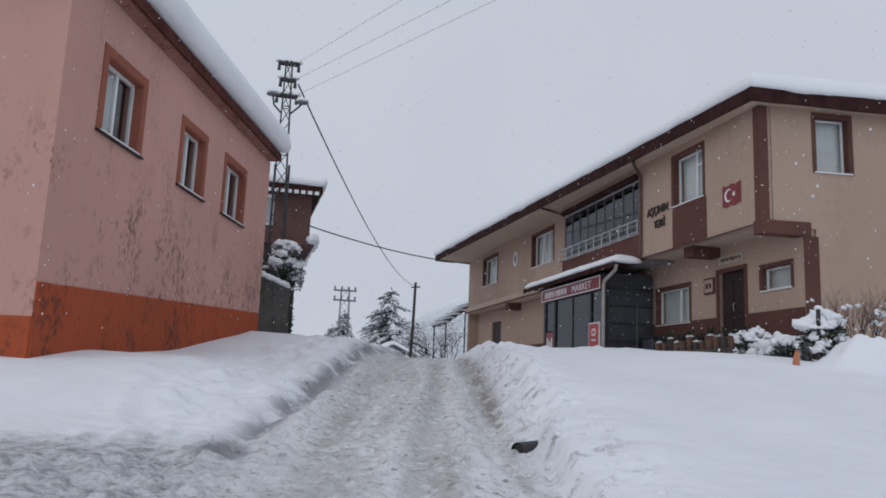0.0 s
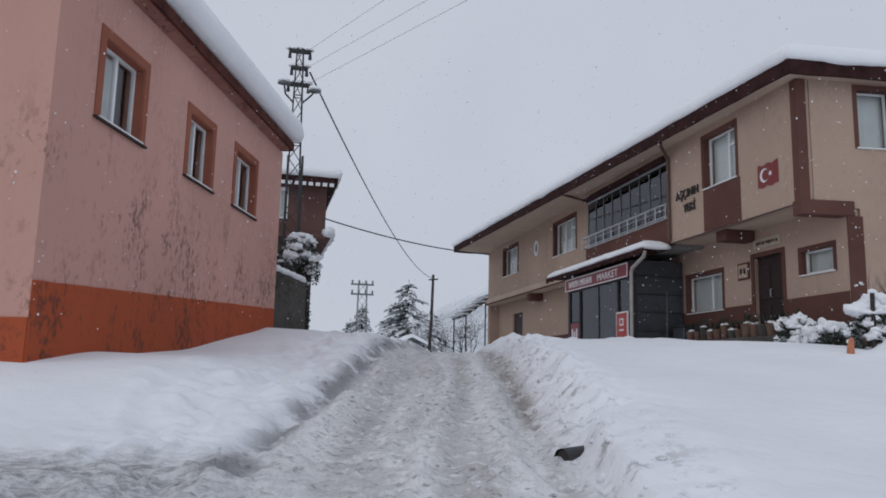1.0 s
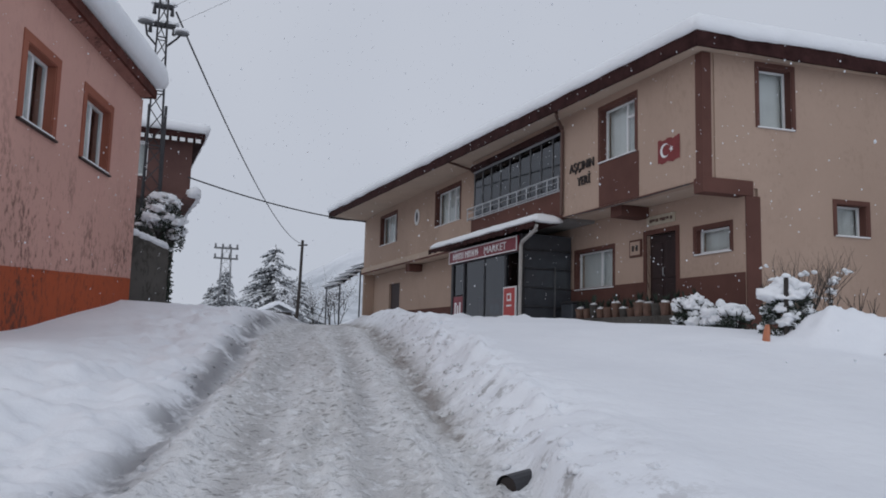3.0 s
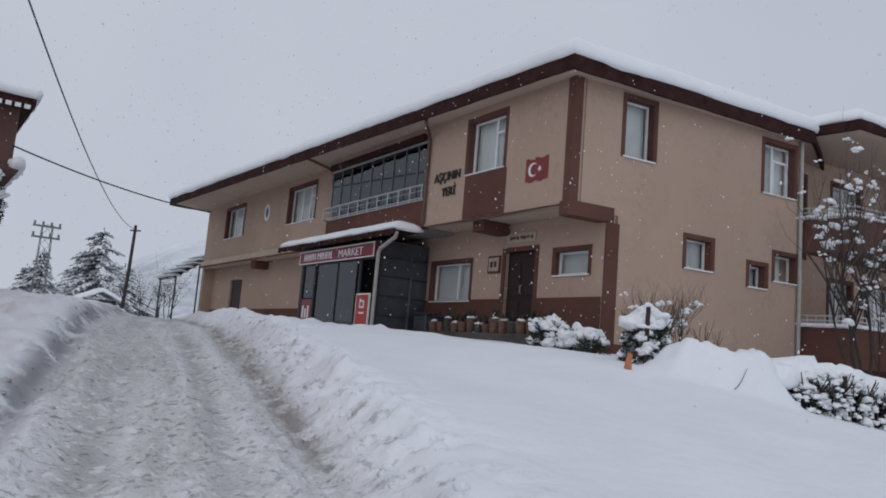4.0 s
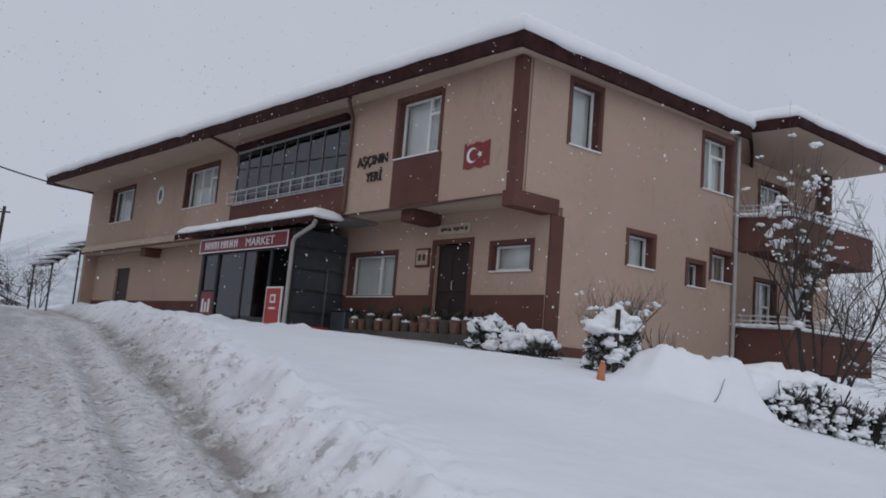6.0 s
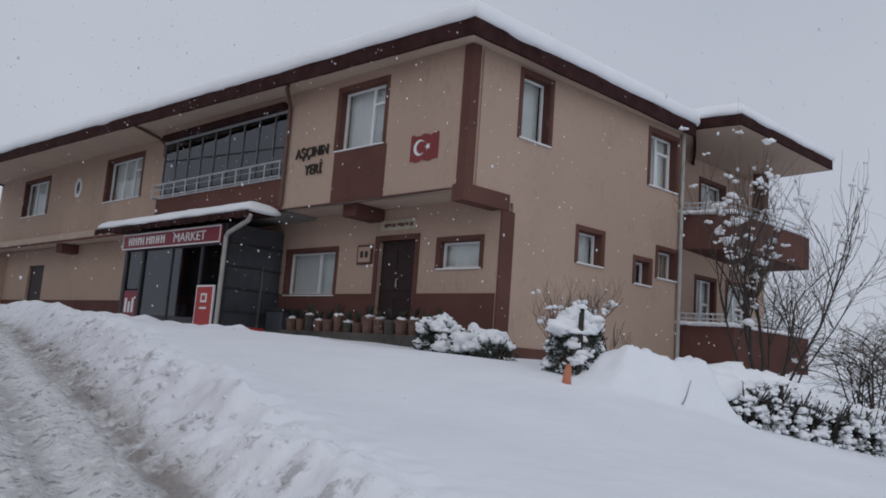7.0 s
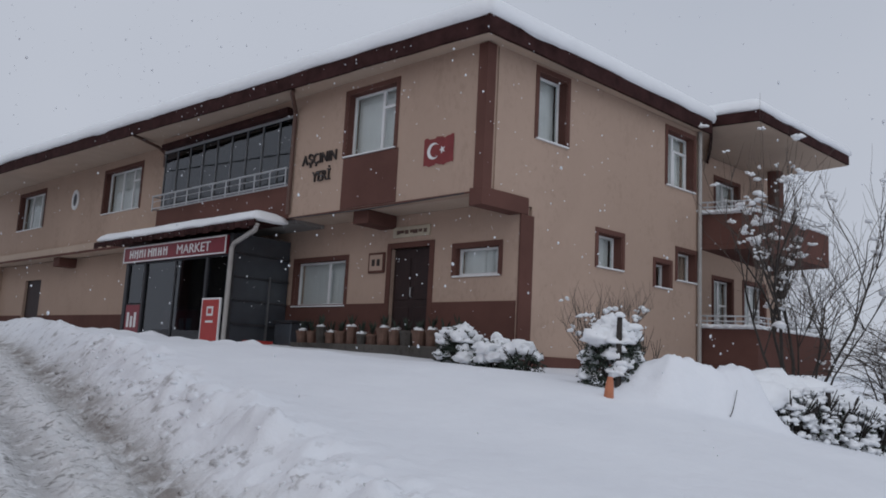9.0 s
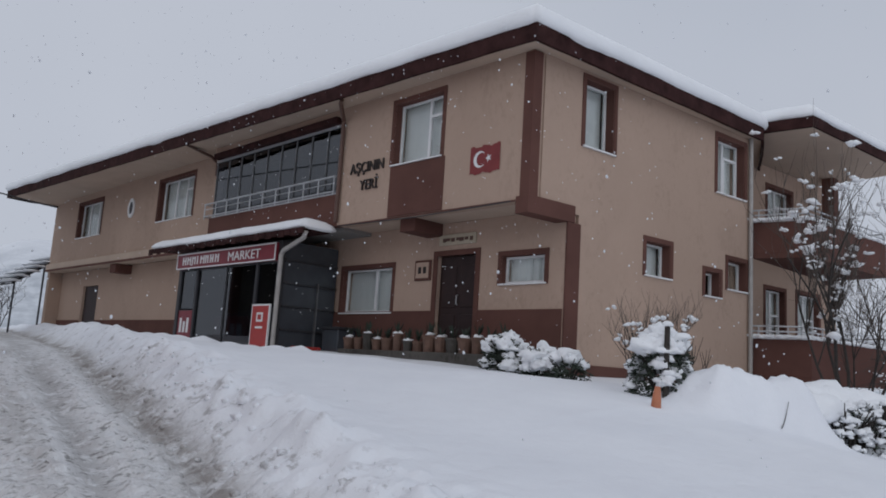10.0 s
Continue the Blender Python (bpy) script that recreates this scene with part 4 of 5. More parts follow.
# lean-to at the far end of the house
lean = thing("lean_to", (9.6, 47, 3.2), "small snowy lean-to roof on thin posts", "canopy")
lt = bmesh.new()
v = [lt.verts.new(p) for p in ((10.8, 46.4, 6.4), (10.8, 49.5, 6.4), (9.0, 49.5, 5.1), (9.0, 46.4, 5.1), (10.8, 46.4, 6.34), (10.8, 49.5, 6.34), (9.0, 49.5, 5.04), (9.0, 46.4, 5.04))]
for q in ((0, 1, 2, 3), (7, 6, 5, 4), (0, 3, 7, 4), (1, 5, 6, 2), (0, 4, 5, 1), (3, 2, 6, 7)):
    lt.faces.new([v[i] for i in q])
part("sheet", lt, DARKMETAL, lean)
sl = bmesh.new()
for i in range(60):
    k = (i % 6) / 5
    blob(sl, (9.05 + 1.65 * k, 46.5 + (i // 6) * 0.32, 5.13 + 1.2 * k), (0.34, 0.32, 0.07), 0.2, 2, i)
tagged(part("snow_cover", sl, SNOW, lean, "", True), kind="stuff")
for i in range(7):
    k = i / 6
    part("purlin", tube([(9.05 + 1.7 * k, 46.38, 5.0 + 1.22 * k), (9.05 + 1.7 * k, 49.5, 5.0 + 1.22 * k)], 0.03, 4), DARKMETAL, lean)
for y in (46.5, 48.0, 49.4):
    part("rafter", tube([(10.8, y, 6.3), (9.0, y, 5.0)], 0.035, 6), DARKMETAL, lean)
for x, y in ((9.1, 46.5), (9.1, 49.4), (10.2, 46.5)):
    part("post", tube([(x, y, gz(x, y) - 0.1), (x, y, 5.1 + (x - 9) * 0.72)], 0.04, 6), DARKMETAL, lean)

# ---- the salmon house ----
pink = thing("salmon_house", (-5, 19, 1.5), "weathered salmon house with an orange base and snowy roof", "house")
PD = Vector((0.2873, 0.9578))
PW = Plane((-4.30, 14.71), PD, (-PD.y, PD.x))
PF = Plane((-4.30, 14.71), (-PD.y, PD.x), PD)
PT = 7.40
pink_win = [(1.03, 2.6, 5.32, 6.56), (4.18, 5.62, 5.28, 6.52), (6.72, 8.36, 5.28, 6.54)]
pink_in = [(a + 0.16, b - 0.16, c, d - 0.06) for a, b, c, d in pink_win]
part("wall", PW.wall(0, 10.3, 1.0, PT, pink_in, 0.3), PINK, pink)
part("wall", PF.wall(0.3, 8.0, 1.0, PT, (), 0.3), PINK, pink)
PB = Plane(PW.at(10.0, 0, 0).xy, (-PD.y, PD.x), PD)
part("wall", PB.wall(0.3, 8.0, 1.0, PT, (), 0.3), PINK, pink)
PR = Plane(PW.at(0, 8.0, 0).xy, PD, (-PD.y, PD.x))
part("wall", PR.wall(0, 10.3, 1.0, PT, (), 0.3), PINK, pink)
part("ceiling", PW.block(0.3, 10.0, 0.3, 8.0, PT - 0.02, PT + 0.05), INSIDE, pink)
part("inner_wall", PW.block(0.3, 10.0, 3.5, 3.6, 1.0, PT - 0.02), INSIDE, pink)
ob = bmesh.new()
us = [i * 0.25 for i in range(42)]
rows_ = []
for u in us:
    top = 2.82 + 0.050 * u + 0.012 * noise.noise(Vector((u * 3, 0, 0)))
    rows_.append([ob.verts.new(PW.at(u, d, z)) for d, z in ((-0.018, 0.9), (-0.018, top), (0.0, top))])
for r0, r1 in zip(rows_, rows_[1:]):
    ob.faces.new((r0[0], r1[0], r1[1], r0[1]))
    ob.faces.new((r0[1], r1[1], r1[2], r0[2]))
ob.faces.new([ob.verts.new(PW.at(0, d, z)) for d, z in ((-0.018, 0.9), (-0.018, 2.82), (0.0, 2.82), (0.0, 0.9))])
part("base_band", ob, ORANGE, pink, "orange painted base with dark damp stains")
part("base_band", PF.block(0.0, 8.0, -0.018, 0.0, 0.9, 2.36, 0.0), ORANGE, pink)
for (a, b, c, d), (a2, b2, c2, d2) in zip(pink_win, pink_in):
    w = window(PW, pink, a2, b2, c2, d2, split=(0.5,), inset=0.14, band=0.16, trim=TRIM_ORANGE, transom=False, drawn=0.78, label="white two-leaf window with a rust-coloured surround")
    part("drip_sill", PW.block(a - 0.02, b + 0.02, -0.06, -0.001, c - 0.07, c - 0.035, 0.008), DARKWOOD, w)
PEAVE = [PW.at(-0.5, -0.28, 0).xy, PW.at(-0.5, 8.4, 0).xy, PW.at(10.4, 8.4, 0).xy, PW.at(10.4, -0.28, 0).xy]
PEAVE = [tuple(p) for p in PEAVE][::-1]
proof = part("roof", rings_over(PEAVE, [(0.5, PT + 0.15), (0.05, PT + 0.12), (0.05, PT + 0.3), (2.5, PT + 1.2), (4.2, PT + 1.7)], 0.8, 0.0), TILE, pink, "tiled roof under thick snow")
part("fascia", rings_over(PEAVE, [(0.06, PT + 0.06), (0.0, PT + 0.06), (0.0, PT + 0.26), (0.08, PT + 0.28)], 0.14, 0.02, 4.0, False), EAVERED, proof, "dark red-brown eaves board")
part("eaves_soffit", rings_over(PEAVE, [(0.06, PT + 0.1), (0.34, PT - 0.02)], 0.6, 0.01, 6.0, False), RUST, proof)
part("roof_snow", rings_over(PEAVE, [(0.1, PT + 0.32), (-0.08, PT + 0.33), (-0.14, PT + 0.38), (-0.19, PT + 0.5), (-0.17, PT + 0.68), (-0.1, PT + 0.9), (0.2, PT + 1.06), (0.8, PT + 1.25), (4.2, PT + 2.5)], 0.2, 0.03, 7.0), SNOW, proof, "", True)

# ---- old render wall and dull red house behind ----
lowwall = thing("garden_wall", (-0.8, 26, 2.6), "stained grey rendered garden wall topped with snow", "wall")
GW = Plane((-1.35, 25.1), (0.75, 0.66), (-0.66, 0.75))
bm = bmesh.new()
v = [bm.verts.new(GW.at(u, d, z)) for u, z in ((-1.5, 1.5), (1.12, 1.5), (1.12, 4.15), (-1.5, 4.75)) for d in (0, 0.25)]
for q in ((0, 2, 4, 6), (7, 5, 3, 1), (0, 1, 3, 2), (2, 3, 5, 4), (4, 5, 7, 6), (6, 7, 1, 0)):
    bm.faces.new([v[i] for i in q])
bmesh.ops.recalc_face_normals(bm, faces=bm.faces)
part("wall", bm, CONCRETE, lowwall)
sb = bmesh.new()
for i in range(21):
    u = -1.4 + i * 0.12
    blob(sb, GW.at(u, 0.1, 4.76 - (u + 1.5) * 0.213), (0.16, 0.2, 0.12), 0.25, 2, i)
part("snow_cap", sb, SNOW, lowwall, "", True)

brick_house = thing("red_house", (-1.5, 38, 3), "dull red two-storey house with a snowy projecting roof", "house")
H2 = Plane((-6.0, 36.0), (1, 0.02), (-0.02, 1))
part("wall", H2.wall(0, 6.55, 7.3, 9.35, [(4.4, 4.95, 7.9, 9.1)], 0.3), BRICKISH, brick_house)
part("wall", H2.wall(0, 6.1, 2.5, 7.3, (), 0.3, 0.3), CONCRETE, brick_house)
part("side_wall", H2.block(6.25, 6.55, 0.3, 8.0, 7.3, 9.35), BRICKISH, brick_house)
part("side_wall", H2.block(5.8, 6.1, 0.6, 8.0, 2.5, 7.3), CONCRETE, brick_house)
part("rear_wall", H2.block(0, 6.5, 8.0, 8.3, 2.5, 9.35), BRICKISH, brick_house)
part("side_wall", H2.block(0, 0.3, 0.6, 8.0, 2.5, 9.35), BRICKISH, brick_house)
part("storey_ledge", H2.block(-0.2, 6.75, -0.25, 8.2, 7.1, 7.3, 0.01), BRICKISH, brick_house)
window(H2, brick_house, 4.4, 4.95, 7.9, 9.1, split=(0.5,), inset=0.05, band=0.06, trim=WHITE, transom=False, label="white framed window")
E2 = [tuple(H2.at(u, d, 0).xy) for u, d in ((-0.5, -0.4), (6.95, -0.4), (6.95, 8.6), (-0.5, 8.6))]
r2 = part("roof", rings_over(E2, [(0.4, 9.35), (0.0, 9.35), (0.0, 9.6), (0.1, 9.62), (3.0, 10.2)], 0.5, 0.004), FASCIA, brick_house)
part("roof_snow", rings_over(E2, [(0.1, 9.6), (-0.12, 9.6), (-0.18, 9.75), (-0.1, 9.92), (0.1, 10.02), (0.6, 10.15), (3.0, 10.7)], 0.25, 0.05, 8.0), SNOW, r2, "", True)
dr = bmesh.new()
for i in range(26):
    p = H2.at(-0.3 + i * 0.28, -0.42, 0)
    box((p.x - 0.09, p.y - 0.02, 9.22), (p.x + 0.09, p.y + 0.02, 9.36), dr)
tagged(part("eaves_scallop_row", dr, WHITE, r2), kind="stuff")
ls = bmesh.new()
for i in range(8):
    p = H2.at(6.7, -0.2 + i * 1.0, 0)
    blob(ls, (p.x, p.y, 7.3), (0.28, 0.6, 0.3), 0.2, 2, i)
part("ledge_snow", ls, SNOW, brick_house, "", True)

# ---- poles, lamps and wires ----
def lattice(name, base, top_z, half0, half1, label, bays, material=GALV, bulk=1.0):
    """A four-legged steel lattice mast."""
    t = thing(name, base, label, "pylon")
    bx, by, bz = base
    corner = lambda k, f: Vector((bx + (half0 + (half1 - half0) * f) * (1 if k in (0, 3) else -1), by + (half0 + (half1 - half0) * f) * (1 if k < 2 else -1), bz + (top_z - bz) * f))
    for k in range(4):
        part("leg", tube([corner(k, 0), corner(k, 1)], 0.035 * bulk, 4), material, t)
    for i in range(bays):
        f0, f1 = i / bays, (i + 1) / bays
        for k in range(4):
            j = (k + 1) % 4
            a, b = (corner(k, f0), corner(j, f1)) if i % 2 else (corner(j, f0), corner(k, f1))
            part("brace", tube([a, b], 0.018 * bulk, 4), material, t)
        if i % 3 == 2:
            part("ring", tube([corner(k % 4, f1) for k in range(5)], 0.02, 4), material, t)
    return t


PX, PY = -0.95, 29.3
pyl = lattice("power_pylon", (PX, PY, 2.6), 12.25, 0.30, 0.10, "dark steel lattice power pylon with snow on its arms", 18, DARKMETAL)
for z, w in ((12.2, 0.36), (11.62, 0.27), (11.05, 0.36)):
    arm = part("cross_arm", box((PX - w, (PY - 0.1), z - 0.06), (PX + w, (PY + 0.1), z + 0.04), None, None, 0.01), DARKMETAL, pyl)
    sb = bmesh.new()
    for i in range(5):
        blob(sb, (PX - w + 2 * w * i / 4, PY, z + 0.06), (0.10, 0.11, 0.08), 0.3, 2, i + z)
    part("snow_cap", sb, SNOW, arm, "", True)
    for sx in (-1, 1):
        part("insulator", tube([(PX + sx * w * 0.9, PY - 0.05, z - 0.28), (PX + sx * w * 0.9, PY - 0.05, z - 0.02)], 0.06, 8, None, 0.6), DARKMETAL, arm)
for sx, tip in ((-1, (PX - 0.46, (PY - 0.4), 10.9)), (1, (PX + 0.52, (PY - 0.4), 10.72))):
    lamp = part("lamp_arm", tube([(PX + sx * 0.15, (PY - 0.1), 10.4), (PX + sx * 0.4, (PY - 0.2), 10.62), tip], 0.03, 6), DARKMETAL, pyl, "street lamp arm")
    h = bmesh.new()
    blob(h, tip, (0.22, 0.16, 0.09), 0.05, 2, 1)
    part("lamp_head", h, GALV, lamp, "", True)
    h = bmesh.new()
    blob(h, (tip[0], tip[1], tip[2] + 0.08), (0.22, 0.17, 0.1), 0.15, 2, 2)
    part("snow_cap", h, SNOW, lamp, "", True)
for x in (PX - 0.2, PX + 0.25):
    part("conduit", tube([(x, (PY - 0.2), 3.0), (x, (PY - 0.2), 8.6)], 0.04, 6), DARKMETAL, pyl)

pole = thing("utility_pole", (16.4, 92, 3.4), "dark leaning wooden utility pole in snow", "pole")
part("shaft", tube([(16.1, 92, 2.6), (16.35, 92, 7.8), (16.45, 92, 13.1)], 0.2, 8, None, 0.75), BARK, pole)
part("cross_bar", tube([(15.95, 92, 12.5), (17.0, 92, 12.6)], 0.08, 6), BARK, pole)


def wire(name, a, b, sag, radius, label):
    pts = [Vector(a).lerp(Vector(b), i / 24) - Vector((0, 0, sag * 4 * (i / 24) * (1 - i / 24))) for i in range(25)]
    bm = tube(pts, radius, 5)
    me = bpy.data.meshes.new(name)
    bm.to_mesh(me)
    bm.free()
    me.materials.append(DARKMETAL)
    return tagged(new(name, me), label, "wire", "overhead wires")


wire("overhead_wire", (PX + 0.35, PY, 11.5), (16.45, 92, 12.7), 1.5, 0.03, "black overhead cable sagging between two poles")
wire("overhead_wire", (0.45, 35.9, 7.95), (10.3, 46.2, 8.5), 0.25, 0.03, "black service cable running to the market house")
wire("overhead_wire", (PX + 0.3, PY, 11.1), (18.1, -4.75, 11.9), 0.0, 0.0045, "thin overhead wire seen against the grey sky")
wire("overhead_wire", (PX + 0.25, PY, 11.65), (14.5, -1.75, 11.2), 0.0, 0.0045, "thin overhead wire seen against the grey sky")
wire("overhead_wire", (PX + 0.2, PY, 12.2), (9.5, 2.25, 10.35), 0.0, 0.0045, "thin overhead wire seen against the grey sky")

far_pylon = lattice("power_pylon", (12.9, 132, 3.4), 16.3, 0.9, 0.65, "far snow-dusted lattice pylon", 9, GALV, 2.0)
for z in (16.1, 14.5):
    part("cross_arm", box((11.0, 131.8, z - 0.15), (14.7, 132.2, z + 0.1)), GALV, far_pylon)
    for i in range(4):
        part("insulator", tube([(11.2 + i * 1.1, 132, z), (11.2 + i * 1.1, 132, z + 0.65)], 0.15, 6), GALV, far_pylon)


hut = thing("snowy_hut", (15.2, 100, 3.4), "low dark hut under a snowy gable roof", "hut")
part("wall", box((13.6, 98, 2.8), (16.8, 102, 5.3), None, None, 0.02), BARK, hut)
hb = bmesh.new()
ends = [[hb.verts.new((x, y, z)) for x, z in ((13.0, 5.2), (15.2, 6.2), (17.4, 5.2), (17.4, 5.5), (15.2, 6.6), (13.0, 5.5))] for y in (97.4, 102.6)]
for q in range(6):
    hb.faces.new((ends[0][q], ends[0][(q + 1) % 6], ends[1][(q + 1) % 6], ends[1][q]))
hb.faces.new(ends[0][::-1])
hb.faces.new(ends[1])
bmesh.ops.recalc_face_normals(hb, faces=hb.faces)
part("roof_snow", hb, SNOW, hut)

# ---- plants ----
rnd = random.Random(4)


def mesh_part(name, verts, faces, material, parent, label="", smooth=False):
    me = bpy.data.meshes.new(name)
    me.from_pydata(verts, [], faces)
    if smooth:
        me.polygons.foreach_set("use_smooth", [True] * len(faces))
    me.materials.append(material)
    return hang(new(name, me), parent, label)


def conifer(at, height, width, label, seed, unit=2.3):
    r = random.Random(seed)
    t = thing("conifer", at, label, "tree", "snowy conifers")
    x, y, z = at
    part("trunk", tube([(x, y, z - 0.3), (x + 0.05, y, z + height * 0.5), (x, y, z + height)], 0.16 * unit, 7, None, 0.15), BARK, t)
    V, F, SV, SF = [], [], [], []
    levels = int(height / unit * 3.6)
    for i in range(levels):
        f = 0.08 + 0.9 * i / levels
        reach = width * (1 - f) ** 0.85 * r.uniform(0.75, 1.15) + 0.12 * unit
        for k in range(max(5, int(11 * (1 - f)) + 4)):
            a = r.uniform(0, 6.283)
            L = reach * r.uniform(0.6, 1.1)
            base = Vector((x, y, z + height * f + r.uniform(-0.15, 0.15)))
            d = Vector((math.cos(a), math.sin(a), -0.22))
            side = Vector((-math.sin(a), math.cos(a), 0))
            steps = max(3, int(L / (0.2 * unit)))
            for s in range(steps):
                p = base + d * (L * (s + 0.6) / steps) + Vector((0, 0, -0.12 * (s / steps) ** 2 * L))
                w = unit * (0.34 - 0.16 * s / steps) * r.uniform(0.7, 1.3)
                for e in (-1, 1):
                    n = len(V)
                    q = p + side * e * w + d * 0.22 * unit + Vector((0, 0, r.uniform(-0.16, 0.0) * unit))
                    V += [tuple(p - d * 0.1 * unit), tuple(p + d * 0.16 * unit), tuple(q)]
                    F.append((n, n + 1, n + 2))
                    if r.random() < 0.55:
                        n = len(SV)
                        u = Vector((0, 0, (0.05 + 0.04 * r.random()) * unit))
                        o = Vector((r.uniform(-0.05, 0.05), r.uniform(-0.05, 0.05), 0))
                        SV += [tuple(p - d * 0.12 * unit + u + o), tuple(p + d * 0.14 * unit + u + o), tuple(q + u * 0.6 + o), tuple(p + side * e * w * 0.4 + u * 2.2)]
                        SF += [(n, n + 1, n + 3), (n + 1, n + 2, n + 3), (n + 2, n, n + 3)]
    mesh_part("crown", V, F, NEEDLE, t)
    mesh_part("snow_load", SV, SF, SNOW, t)
    return t


conifer((22.5, 143.6, 3.8), 14.8, 12.5, "broad snow-laden conifer standing beyond the road crest", 1)
conifer((27.4, 148, 3.8), 9.8, 9.0, "smaller snow-laden conifer beside a taller one", 2)
conifer((13.4, 136, 3.6), 9.6, 4.2, "slim snowy conifer by the far pylon", 3, 1.8)
conifer((11.9, 140, 3.6), 7.4, 3.8, "slim snowy conifer by the far pylon", 5, 1.8)


def bare_tree(at, height, spread, label, seed, stems=1, snow=0.3, twigs=3, name="bare_tree", group="", thick=0.07, lean=(0, 0), droop=0.0, clump=1.0):
    """Leafless stems that fork and thin out, with snow caught in the forks."""
    r = random.Random(seed)
    t = thing(name, at, label, "tree" if height > 2.2 else "shrub", group)
    trunk, fine, snowm = bmesh.new(), bmesh.new(), bmesh.new()
    sv = []

    def grow(p, d, length, rad, level):
        pts, q = [p], p.copy()
        n = 4
        for i in range(n):
            d = (d + Vector((r.uniform(-0.18, 0.18), r.uniform(-0.18, 0.18), r.uniform(-0.02, 0.16) - droop * (level > 0)))).normalized()
            q = q + d * length / n
            pts.append(q.copy())
        tube(pts, rad, 6 if level == 0 else 4, trunk if level < 2 else fine, 0.55, False)
        if r.random() < snow:
            sv.append((pts[r.choice((2, 3, 4))], level))
        if level < twigs:
            for k in range((4 if level < 2 else 3) if level else 5):
                i = r.choice((1, 2, 3, 4)) if level else r.choice((2, 3, 3, 4, 4))
                a = r.uniform(0, 6.283)
                out = Vector((math.cos(a) * spread, math.sin(a) * spread, r.uniform(0.35, 1.0))).normalized()
                grow(pts[i], (d * 0.55 + out * 0.75).normalized(), length * r.uniform(0.5, 0.75), rad * 0.5, level + 1)

    for s in range(stems):
        a = r.uniform(0, 6.283)
        tilt = 0.12 if stems == 1 else 0.32
        grow(Vector(at) + Vector((0.1 * math.cos(a), 0.1 * math.sin(a), -0.15)), Vector((tilt * math.cos(a) + lean[0], tilt * math.sin(a) + lean[1], 1)).normalized(), height * r.uniform(0.45, 0.6), thick * r.uniform(0.7, 1.1), 0)
    part("trunk", trunk, BARK, t)
    part("branchwork", fine, TWIG, t)
    for p, level in sv:
        k = r.uniform(0.5, 1.2) * (1.0 if level < 2 else 0.75)
        for m in range(3):
            o = Vector((r.uniform(-0.07, 0.07), r.uniform(-0.07, 0.07), r.uniform(-0.05, 0.05)))
            blob(snowm, p + o, (0.06 * clump * k * r.uniform(0.6, 1.4), 0.06 * clump * k * r.uniform(0.6, 1.4), 0.05 * clump * k), 0.5, 1, p.x * 7 + m)
    if sv:
        tagged(part("snow_load", snowm, SNOW, t, "", True), kind="stuff")
    return t


bare_tree((14.9, 15.25, gz(14.9, 15.25)), 5.0, 0.5, "leafless tree with snow clumps before the balconies", 11, 5, 0.26, 3, thick=0.042, clump=1.35)
bare_tree((15.3, 15.3, gz(15.3, 15.3)), 4.6, 1.3, "leafless arching branches dusted with snow by the balconies", 12, 4, 0.05, 3, thick=0.03, lean=(0.8, -0.1), droop=0.12)
bare_tree((18.2, 14.4, gz(18.2, 14.4)), 3.4, 1.4, "leafless drooping tree dusted with snow at the garden edge", 18, 6, 0.06, 3, thick=0.028, lean=(0.1, 0), droop=0.26)
bare_tree((20.5, 14.6, gz(20.5, 14.6)), 3.8, 1.3, "leafless drooping tree at the garden edge behind the balconies", 13, 6, 0.06, 3, thick=0.03, droop=0.26)
bare_tree((24.5, 15.5, gz(24.5, 15.5)), 5.2, 1.1, "leafless drooping tree on the slope below the garden", 27, 6, 0.1, 3, thick=0.035, droop=0.22)
bare_tree((28.0, 20.0, gz(28, 20)), 6.0, 1.0, "leafless pale tree behind the house", 14, 3, 0.1, 3, thick=0.05)
bare_tree((10.3, 16.6, gz(10.3, 16.6)), 1.7, 0.7, "thin leafless rose stems with snow tips by the wall", 15, 7, 0.05, 2, "bare_shrub", thick=0.014)
bare_tree((9.6, 16.4, gz(9.6, 16.4)), 1.5, 0.7, "thin leafless stems with snow tips by the wall", 16, 5, 0.06, 2, "bare_shrub", thick=0.012)
bare_tree((11.6, 16.6, gz(11.6, 16.6)), 1.2, 0.6, "thin leafless stems with snow tips by the wall", 17, 4, 0.08, 1, "bare_shrub", thick=0.012)
for i, (x, y, h) in enumerate(((22.0, 118, 6.0), (25.0, 122, 7.0), (19.5, 116, 4.4), (28.0, 120, 8.0), (24.0, 108, 5.4))):
    bare_tree((x, y, gz(x, y)), h, 0.9, "snow-dusted leafless tree beyond the house", 30 + i, 3, 0.6, 3, "bare_tree", "far bare trees", thick=0.07, clump=2.2)


